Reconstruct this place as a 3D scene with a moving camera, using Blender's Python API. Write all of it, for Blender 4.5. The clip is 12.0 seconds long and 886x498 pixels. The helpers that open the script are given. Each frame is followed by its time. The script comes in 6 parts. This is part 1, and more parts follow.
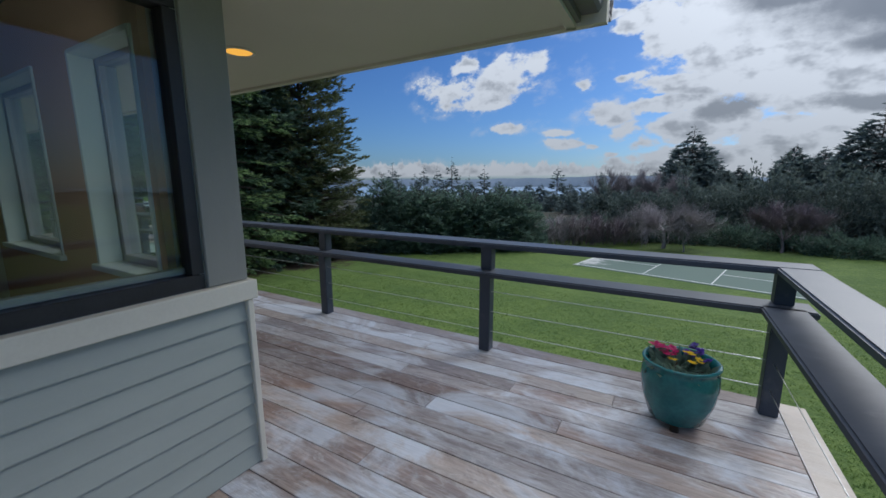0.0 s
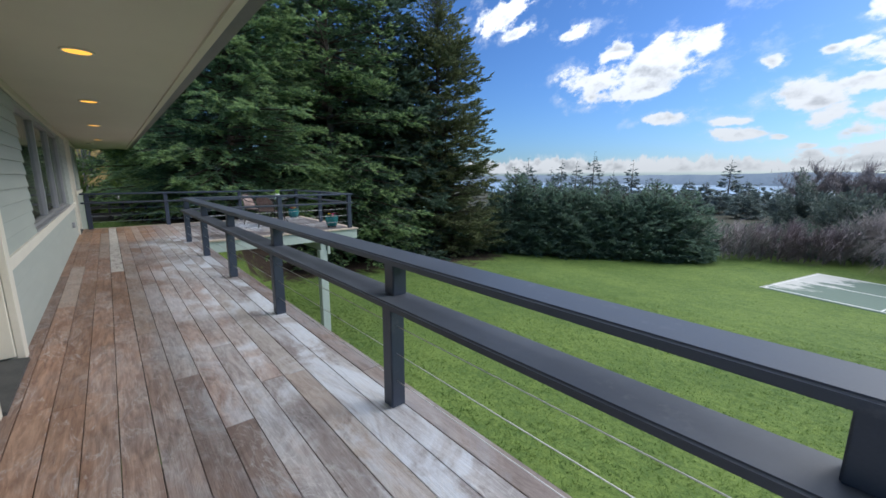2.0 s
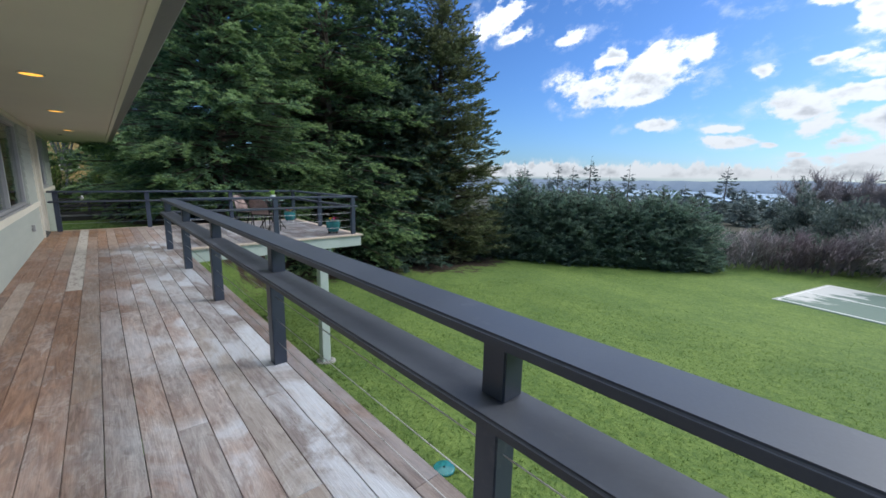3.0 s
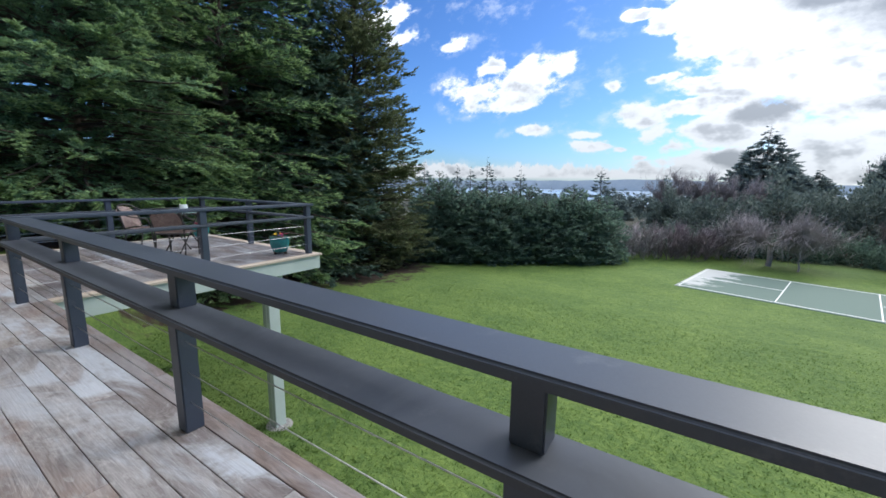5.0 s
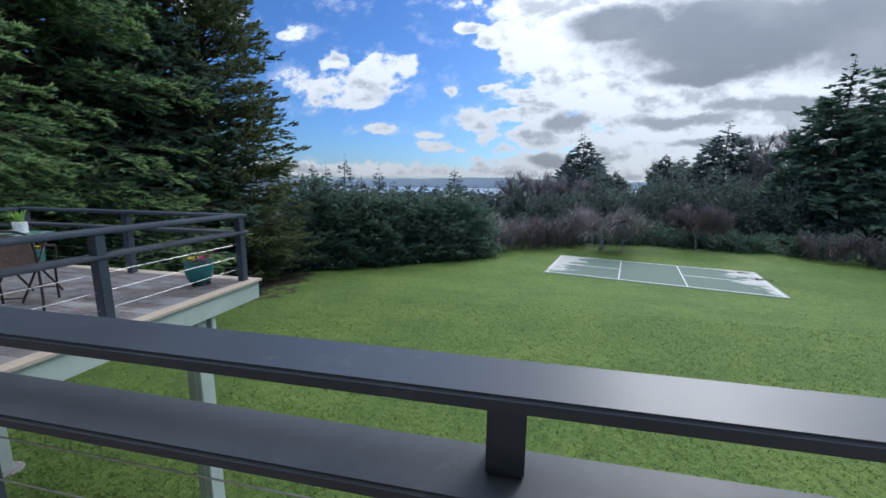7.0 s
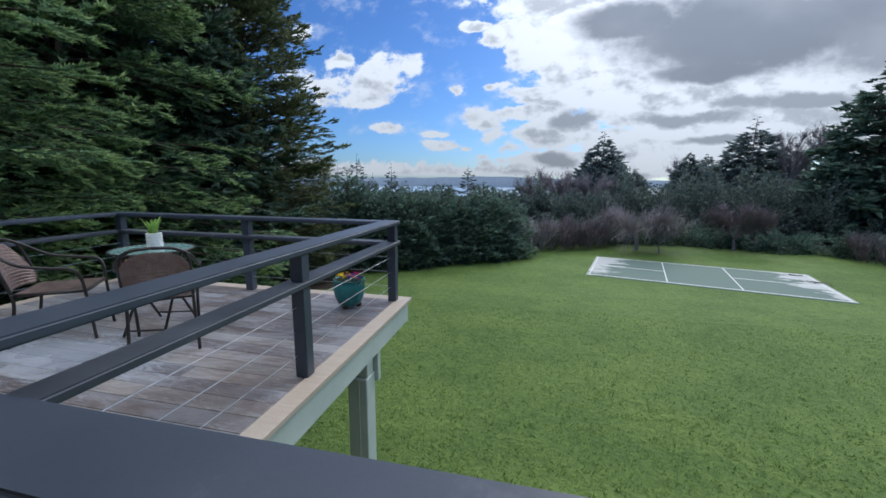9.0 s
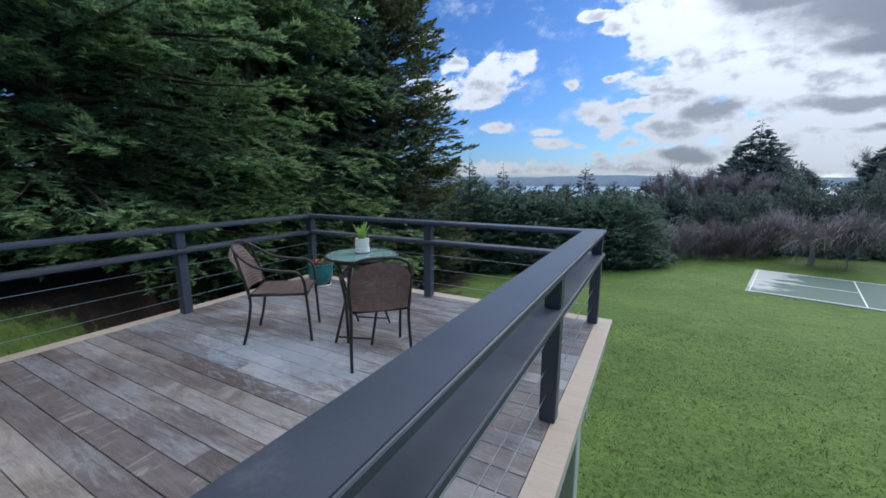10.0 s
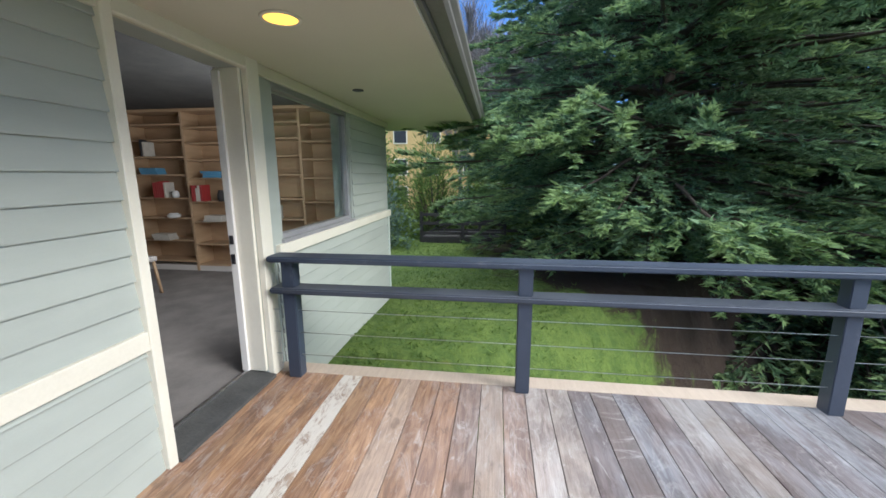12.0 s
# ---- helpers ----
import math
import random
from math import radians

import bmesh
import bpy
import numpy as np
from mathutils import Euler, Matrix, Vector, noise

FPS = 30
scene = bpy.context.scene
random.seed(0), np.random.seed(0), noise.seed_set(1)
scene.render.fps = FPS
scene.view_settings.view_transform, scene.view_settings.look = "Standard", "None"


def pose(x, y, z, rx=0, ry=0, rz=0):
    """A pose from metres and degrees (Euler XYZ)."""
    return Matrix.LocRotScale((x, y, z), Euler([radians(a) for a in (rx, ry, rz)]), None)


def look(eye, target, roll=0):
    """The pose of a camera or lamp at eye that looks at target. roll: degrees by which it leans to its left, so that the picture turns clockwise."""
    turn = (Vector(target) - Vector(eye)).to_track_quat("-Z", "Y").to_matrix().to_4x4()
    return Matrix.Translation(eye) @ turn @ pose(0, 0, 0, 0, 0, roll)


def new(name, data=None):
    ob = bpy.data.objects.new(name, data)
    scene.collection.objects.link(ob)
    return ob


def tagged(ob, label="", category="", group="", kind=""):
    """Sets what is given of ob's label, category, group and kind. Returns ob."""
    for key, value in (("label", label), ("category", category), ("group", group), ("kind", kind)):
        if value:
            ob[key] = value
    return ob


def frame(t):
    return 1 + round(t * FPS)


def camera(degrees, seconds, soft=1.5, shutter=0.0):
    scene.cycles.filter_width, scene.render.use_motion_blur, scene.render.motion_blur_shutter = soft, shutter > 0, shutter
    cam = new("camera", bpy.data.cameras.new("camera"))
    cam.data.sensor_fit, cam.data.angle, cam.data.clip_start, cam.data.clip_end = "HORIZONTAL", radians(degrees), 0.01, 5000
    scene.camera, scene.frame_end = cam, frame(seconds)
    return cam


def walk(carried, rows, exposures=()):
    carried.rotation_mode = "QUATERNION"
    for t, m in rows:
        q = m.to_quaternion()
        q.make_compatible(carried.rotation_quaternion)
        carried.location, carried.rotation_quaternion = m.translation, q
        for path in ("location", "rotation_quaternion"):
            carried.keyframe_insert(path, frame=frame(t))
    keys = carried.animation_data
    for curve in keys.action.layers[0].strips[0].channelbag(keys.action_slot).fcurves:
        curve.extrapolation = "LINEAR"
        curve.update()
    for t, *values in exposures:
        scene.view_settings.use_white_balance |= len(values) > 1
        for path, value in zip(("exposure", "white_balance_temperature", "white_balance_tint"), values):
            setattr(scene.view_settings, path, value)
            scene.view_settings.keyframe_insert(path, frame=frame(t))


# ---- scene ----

cam = camera(97.6, 12.0, soft=1.6)
PATH = [
    (0, (0.341, -0.226, 1.397), (-0.648, 1.478, 1.053), -0.2),
    (0.5, (0.125, 0.267, 1.417), (-1.062, 1.833, 1.045), -0.6),
    (1, (-0.156, 0.741, 1.4), (-1.508, 2.165, 1.023), -0.4),
    (1.5, (-0.499, 1.118, 1.391), (-1.952, 2.44, 1.014), -0.1),
    (2, (-0.945, 1.452, 1.346), (-2.439, 2.73, 0.982), 0.2),
    (2.5, (-1.455, 1.686, 1.343), (-2.951, 2.962, 0.976), 0.2),
    (2.7, (-1.682, 1.719, 1.353), (-3.174, 3.002, 0.993), 0.7),
    (4.3, (-3.688, 1.791, 1.348), (-4.975, 3.282, 0.998), 0.9),
    (4.5, (-3.934, 1.781, 1.335), (-5.165, 3.319, 0.989), 0.9),
    (5, (-4.533, 1.768, 1.338), (-5.616, 3.414, 0.997), 0.8),
    (5.5, (-5.127, 1.783, 1.35), (-6.017, 3.541, 1.011), 0.7),
    (6, (-5.69, 1.764, 1.371), (-6.339, 3.625, 1.035), 0.8),
    (6.5, (-6.168, 1.722, 1.387), (-6.637, 3.637, 1.048), 0.8),
    (8.5, (-8.46, 2.143, 1.336), (-8.827, 4.078, 0.992), 0.6),
    (9, (-8.981, 2.23, 1.363), (-9.418, 4.151, 1.016), 0.5),
    (9.5, (-9.511, 2.33, 1.38), (-10.136, 4.198, 1.032), 0.2),
    (10, (-10.04, 2.377, 1.387), (-10.982, 4.107, 1.037), 0.0),
    (10.5, (-10.512, 2.459, 1.397), (-11.871, 3.884, 1.048), -0.3),
    (11, (-10.977, 2.472, 1.432), (-12.698, 3.427, 1.076), -0.3),
    (11.5, (-11.373, 2.474, 1.428), (-13.306, 2.843, 1.071), -0.2),
    (12, (-11.82, 2.455, 1.464), (-13.765, 2.183, 1.088), -0.2),
]
walk(cam, [(t, look(eye, target, roll)) for t, eye, target, roll in PATH],
     [(0, -0.45, 5600, 10), (0.6, -0.05, 5700, 10), (1.5, 0.22, 5800, 10), (4.5, 0.42, 5850, 10), (5.5, 0.38, 5750, 10), (6.5, 0.08, 5600, 10), (9.5, -0.06, 5550, 10), (10.5, 0.18, 5480, 10), (11.0, 0.72, 5850, 10), (12.0, 1.25, 5800, 10)])

# ---- world, sun, exposure ----
SUN_AZ, SUN_EL = 24.0, 30.0   # degrees to the right of +y, above the horizon
world = bpy.data.worlds.new("sky")
scene.world = world
world.use_nodes = True


class Graph:
    """A short way to write node trees."""

    def __init__(self, tree):
        self.tree = tree
        tree.nodes.clear()

    def node(self, kind, _out=0, _set=None, **ins):
        n = self.tree.nodes.new(kind)
        given = _set or {}
        if "operation" in given:
            n.operation = given["operation"]
        if "use_clamp" in given:
            n.use_clamp = given["use_clamp"]
        if "interpolation_type" in given:
            n.interpolation_type = given["interpolation_type"]
        for k, v in ins.items():
            key = int(k[1:]) if k[0] == "i" and k[1:].isdigit() else k.replace("_", " ")
            sock = n.inputs[key]
            if isinstance(v, bpy.types.NodeSocket):
                self.tree.links.new(v, sock)
            else:
                sock.default_value = v
        return n.outputs[_out]

    def math(self, op, a, b=0.0, clamp=False):
        return self.node("ShaderNodeMath", 0, {"operation": op, "use_clamp": clamp}, i0=a, i1=b)

    def vmath(self, op, a, b=(0, 0, 0)):
        return self.node("ShaderNodeVectorMath", 0, {"operation": op}, i0=a, i1=b)

    def ramp(self, v, lo, hi, a=0.0, b=1.0):
        return self.node("ShaderNodeMapRange", 0, {"interpolation_type": "SMOOTHSTEP"}, Value=v, From_Min=lo, From_Max=hi, To_Min=a, To_Max=b)

    def mix(self, f, a, b, blend="MIX"):
        n = self.tree.nodes.new("ShaderNodeMix")
        n.data_type, n.blend_type = "RGBA", blend
        for sock, v in ((n.inputs[0], f), (n.inputs[6], a), (n.inputs[7], b)):
            if isinstance(v, bpy.types.NodeSocket):
                self.tree.links.new(v, sock)
            else:
                sock.default_value = v if isinstance(v, float) else (*v[:3], 1.0)
        return n.outputs[2]

    def noise(self, vec, scale, detail=4.0, rough=0.55, out=0, warp=0.0):
        return self.node("ShaderNodeTexNoise", out, None, Vector=vec, Scale=scale, Detail=detail, Roughness=rough, Distortion=warp)


g = Graph(world.node_tree)
tex = g.tree.nodes.new("ShaderNodeTexSky")
tex.sky_type, tex.sun_disc, tex.sun_elevation, tex.sun_rotation = "NISHITA", False, radians(SUN_EL), radians(SUN_AZ)
tex.altitude, tex.air_density, tex.dust_density, tex.ozone_density = 60.0, 1.1, 0.7, 2.2
sky = tex.outputs[0]
ray = g.node("ShaderNodeTexCoord", "Generated")
sep = g.tree.nodes.new("ShaderNodeSeparateXYZ")
g.tree.links.new(ray, sep.inputs[0])
fore = g.math("MAXIMUM", g.math("ABSOLUTE", sep.outputs[1]), 0.12)
uu, vv = g.math("DIVIDE", sep.outputs[0], fore), g.math("DIVIDE", sep.outputs[2], fore)
flat = g.node("ShaderNodeCombineXYZ", 0, None, X=uu, Y=g.math("MULTIPLY", vv, 1.5), Z=sep.outputs[1])
spot = g.node("ShaderNodeCombineXYZ", 0, None, X=uu, Y=vv, Z=0.0)
roll = g.node("ShaderNodeVectorMath", 0, {"operation": "SCALE"}, i0=g.vmath("SUBTRACT", g.noise(flat, 7.0, 4.0, 0.6, out=1), (0.5, 0.5, 0.5)), Scale=0.075)
drift = g.vmath("ADD", spot, g.vmath("MULTIPLY", roll, (1.0, 0.62, 0.0)))
puff = g.noise(flat, 13.0, 9.0, 0.62)
broad = g.noise(flat, 3.1, 4.0, 0.5)


def lobe(place, cu, cv, a, b, most=0.05):
    """How far inside an oval a direction lies; positive inside."""
    off = g.vmath("MULTIPLY", g.vmath("SUBTRACT", place, (cu, cv, 0.0)), (1.0 / a, 1.0 / b, 0.0))
    size = g.node("ShaderNodeVectorMath", 1, {"operation": "LENGTH"}, i0=off)
    return g.math("MULTIPLY", g.math("SUBTRACT", 1.0, size), most)


def union(place, ovals, most=0.05):
    total = None
    for o in ovals:
        d = lobe(place, *o, most)
        total = d if total is None else g.math("MAXIMUM", total, d)
    return total


# cumulus: centre across, centre up, half width, half height
HEAPS = [(-0.568, 0.247, 0.112, 0.046), (-0.411, 0.262, 0.112, 0.064), (-0.475, 0.206, 0.155, 0.022), (-0.318, 0.288, 0.040, 0.038), (-0.510, 0.312, 0.046, 0.028), (-0.627, 0.382, 0.052, 0.024),
         (-0.880, 0.500, 0.120, 0.055), (-0.810, 0.434, 0.075, 0.018), (-0.388, 0.133, 0.060, 0.016), (-0.196, 0.222, 0.024, 0.013), (-0.245, 0.115, 0.038, 0.010), (-0.230, 0.091, 0.052, 0.016),
         (-0.162, 0.083, 0.018, 0.008), (-0.118, 0.066, 0.020, 0.008), (-0.137, 0.155, 0.062, 0.026), (-0.100, 0.118, 0.040, 0.028), (-0.060, 0.085, 0.034, 0.022), (-0.094, 0.225, 0.032, 0.011)]
BANK = [(-0.145, 0.366, 0.040, 0.014), (-0.075, 0.344, 0.064, 0.030), (-0.010, 0.300, 0.065, 0.050), (0.110, 0.275, 0.140, 0.085), (0.030, 0.200, 0.090, 0.022), (-0.020, 0.165, 0.075, 0.016), (0.060, 0.115, 0.095, 0.042),
        (0.275, 0.155, 0.160, 0.040), (0.470, 0.150, 0.260, 0.055), (0.460, 0.330, 0.420, 0.140), (0.160, 0.430, 0.260, 0.110), (0.80, 0.25, 0.42, 0.22), (0.36, 0.085, 0.30, 0.050), (0.25, 0.215, 0.20, 0.055), (0.60, 0.20, 0.30, 0.10), (0.24, 0.045, 0.32, 0.036), (0.55, 0.70, 0.85, 0.30)]
heap = union(drift, HEAPS, 0.045)
mass = g.math("ADD", union(drift, BANK, 0.085), 0.018)
rough_edge = g.math("MULTIPLY", g.math("SUBTRACT", puff, 0.5), 0.135)
cover = g.math("ADD", g.math("MAXIMUM", heap, mass), rough_edge)
# a low row of small heaps along the horizon
row_top = g.math("ADD", g.math("MULTIPLY", g.ramp(uu, -0.75, 0.25, 1.0, 0.15), 0.030), g.math("MULTIPLY", g.math("SUBTRACT", g.noise(g.vmath("MULTIPLY", spot, (1.0, 0.4, 0.0)), 22.0, 6.0, 0.65), 0.5), 0.085))
row = g.math("MINIMUM", g.math("SUBTRACT", g.math("ADD", row_top, 0.026), vv), g.math("SUBTRACT", vv, 0.008))
cover = g.math("MAXIMUM", cover, g.math("MULTIPLY", row, 2.2))
ahead = g.ramp(sep.outputs[1], 0.05, 0.3)
cover = g.math("ADD", g.math("MULTIPLY", g.math("MAXIMUM", cover, -0.1), ahead), g.ramp(ahead, 0.0, 1.0, -0.1, 0.0))
overhead = g.math("ADD", g.ramp(sep.outputs[2], 0.46, 0.64, -0.16, 0.09), g.math("MULTIPLY", g.math("SUBTRACT", broad, 0.5), 0.10))
cover = g.math("MAXIMUM", cover, overhead)
wisp = g.math("MULTIPLY", g.ramp(cover, -0.030, 0.010), g.ramp(puff, 0.42, 0.66, 0.0, 0.30))
mask = g.math("MAXIMUM", g.ramp(cover, -0.002, 0.020), wisp)
# lit from the upper right: folds show where a hump stands before its neighbour; grey under-sides; one heavy bank
hump = g.noise(flat, 9.0, 4.0, 0.55)
behind = g.noise(g.vmath("ADD", flat, (0.012, 0.028, 0.0)), 9.0, 4.0, 0.55)
folds = g.ramp(g.math("SUBTRACT", behind, hump), -0.03, 0.15)
grey_at = g.math("ADD", union(drift, [(0.43, 0.318, 0.30, 0.090), (0.190, 0.348, 0.125, 0.045), (0.36, 0.240, 0.115, 0.030), (0.75, 0.33, 0.30, 0.12), (0.45, 0.50, 0.55, 0.12)], 0.085), g.math("MULTIPLY", g.math("SUBTRACT", puff, 0.5), 0.07))
heavy = g.ramp(grey_at, -0.022, 0.030)
under_at = g.math("ADD", union(drift, [(0.092, 0.141, 0.066, 0.026), (0.050, 0.054, 0.065, 0.018), (0.330, 0.140, 0.150, 0.016), (0.520, 0.168, 0.180, 0.018), (0.42, 0.095, 0.16, 0.012)], 0.03), g.math("MULTIPLY", g.math("SUBTRACT", puff, 0.5), 0.06))
under = g.ramp(under_at, -0.006, 0.016)
shade = g.math("MULTIPLY", g.math("MULTIPLY", folds, g.ramp(cover, 0.004, 0.045)), 0.52)
shade = g.math("MAXIMUM", shade, g.math("MULTIPLY", heavy, g.ramp(broad, 0.35, 0.65, 0.90, 0.74)))
shade = g.math("MAXIMUM", shade, g.math("MULTIPLY", under, 0.70))
glow = g.node("ShaderNodeVectorMath", 1, {"operation": "DOT_PRODUCT"}, i0=ray,
              i1=(math.sin(radians(SUN_AZ)) * math.cos(radians(18)), math.cos(radians(SUN_AZ)) * math.cos(radians(18)), math.sin(radians(18))))
glare = g.math("MULTIPLY", g.ramp(glow, 0.86, 1.0, 7.0, 8.0), g.math("ADD", 0.72, g.math("MULTIPLY", g.math("MAXIMUM", sep.outputs[2], 0.0), 1.75)))
lit = g.node("ShaderNodeVectorMath", 0, {"operation": "SCALE"}, i0=(1.0, 0.99, 0.96), Scale=glare)
dark = g.mix(shade, lit, g.node("ShaderNodeVectorMath", 0, {"operation": "SCALE"}, i0=(0.20, 0.215, 0.235), Scale=glare))
blue = g.mix(1.0, sky, (0.43, 0.62, 0.93), "MULTIPLY")
seen = g.mix(g.math("MULTIPLY", mask, 0.97), blue, dark)
bg = g.tree.nodes.new("ShaderNodeBackground")
bg.inputs["Strength"].default_value = 0.115
g.tree.links.new(seen, bg.inputs["Color"])
g.tree.links.new(bg.outputs[0], g.tree.nodes.new("ShaderNodeOutputWorld").inputs["Surface"])

sun = new("sun", bpy.data.lights.new("sun", "SUN"))
sun.data.energy, sun.data.angle, sun.data.color = 1.5, radians(22.0), (1.0, 0.93, 0.82)
sun.matrix_world = look((0, 0, 0), (-math.sin(radians(SUN_AZ)) * math.cos(radians(SUN_EL)), -math.cos(radians(SUN_AZ)) * math.cos(radians(SUN_EL)), -math.sin(radians(SUN_EL))))

# ---- materials ----
def material(name, a, b, rough=0.6, scale=6.0, fine=60.0, bump=0.15, metal=0.0, stretch=(1, 1, 1), island=0.0, per_object=0.0, wear=None, spec=0.5, grain=0.35, depth=0.01, dust_sheen=None):
    """A surface that wanders between the colours a and b at two scales, with fine relief. island, per_object: how far single pieces differ in tone."""
    m = bpy.data.materials.new(name)
    m.use_nodes = True
    q = Graph(m.node_tree)
    where = q.vmath("MULTIPLY", q.node("ShaderNodeNewGeometry", "Position"), stretch)
    if per_object:
        where = q.vmath("ADD", where, q.node("ShaderNodeCombineXYZ", 0, None, X=q.math("MULTIPLY", q.node("ShaderNodeObjectInfo", "Random"), 37.0), Y=0.0, Z=q.math("MULTIPLY", q.node("ShaderNodeObjectInfo", "Random"), 11.0)))
    big, small = q.noise(where, scale, 5.0, 0.6), q.noise(where, fine, 4.0, 0.65)
    f = q.math("ADD", q.math("MULTIPLY", q.ramp(big, 0.3, 0.7), 1.0 - grain), q.math("MULTIPLY", q.ramp(small, 0.25, 0.75), grain))
    col = q.mix(f, a, b)
    if wear:
        col = q.mix(q.math("MULTIPLY", q.ramp(q.noise(where, scale * 2.3, 6.0, 0.7), 0.58, 0.72), wear[1]), col, wear[0])
    if dust_sheen:    # dusty tint on upward faces, in patches, its blue painting in sky sheen
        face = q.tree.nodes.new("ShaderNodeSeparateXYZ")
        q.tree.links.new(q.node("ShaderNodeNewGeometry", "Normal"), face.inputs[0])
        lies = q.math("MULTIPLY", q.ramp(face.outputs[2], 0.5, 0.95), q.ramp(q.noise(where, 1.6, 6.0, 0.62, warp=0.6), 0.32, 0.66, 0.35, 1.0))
        col = q.mix(q.math("MULTIPLY", lies, dust_sheen[1]), col, dust_sheen[0])
    tone = None
    if island:
        tone = q.math("ADD", 1.0 - island, q.math("MULTIPLY", q.node("ShaderNodeNewGeometry", "Random Per Island"), 2 * island))
    if per_object:
        tone = q.math("ADD", 1.0 - per_object, q.math("MULTIPLY", q.node("ShaderNodeObjectInfo", "Random"), 2 * per_object))
    if tone is not None:
        col = q.node("ShaderNodeVectorMath", 0, {"operation": "SCALE"}, i0=col, Scale=tone)
    relief = q.node("ShaderNodeBump", 0, None, Strength=bump, Distance=depth, Height=small)
    r = q.math("ADD", rough - 0.08, q.math("MULTIPLY", big, 0.16), True)
    sh = q.node("ShaderNodeBsdfPrincipled", 0, None, Base_Color=col, Roughness=r, Metallic=metal, Normal=relief, Specular_IOR_Level=spec)
    q.tree.links.new(sh, q.tree.nodes.new("ShaderNodeOutputMaterial").inputs["Surface"])
    return m


def leaf_material(name, a, b, rough=0.55, through_light=0.35, island=0.4, scale=0.8):
    """Foliage: tone differs leaf by leaf, and a little light comes through."""
    m = bpy.data.materials.new(name)
    m.use_nodes = True
    q = Graph(m.node_tree)
    where = q.node("ShaderNodeNewGeometry", "Position")
    rnd = q.node("ShaderNodeNewGeometry", "Random Per Island")
    f = q.math("ADD", q.math("MULTIPLY", q.ramp(q.noise(where, scale, 3.0), 0.35, 0.65), 0.6), q.math("MULTIPLY", rnd, 0.4))
    col = q.node("ShaderNodeVectorMath", 0, {"operation": "SCALE"}, i0=q.mix(f, a, b), Scale=q.math("ADD", 1.0 - island, q.math("MULTIPLY", rnd, 2 * island)))
    body = q.node("ShaderNodeBsdfPrincipled", 0, None, Base_Color=col, Roughness=rough, Specular_IOR_Level=0.3)
    thin = q.node("ShaderNodeBsdfTranslucent", 0, None, Color=col)
    sh = q.node("ShaderNodeMixShader", 0, None, i0=through_light, i1=body, i2=thin)
    q.tree.links.new(sh, q.tree.nodes.new("ShaderNodeOutputMaterial").inputs["Surface"])
    return m


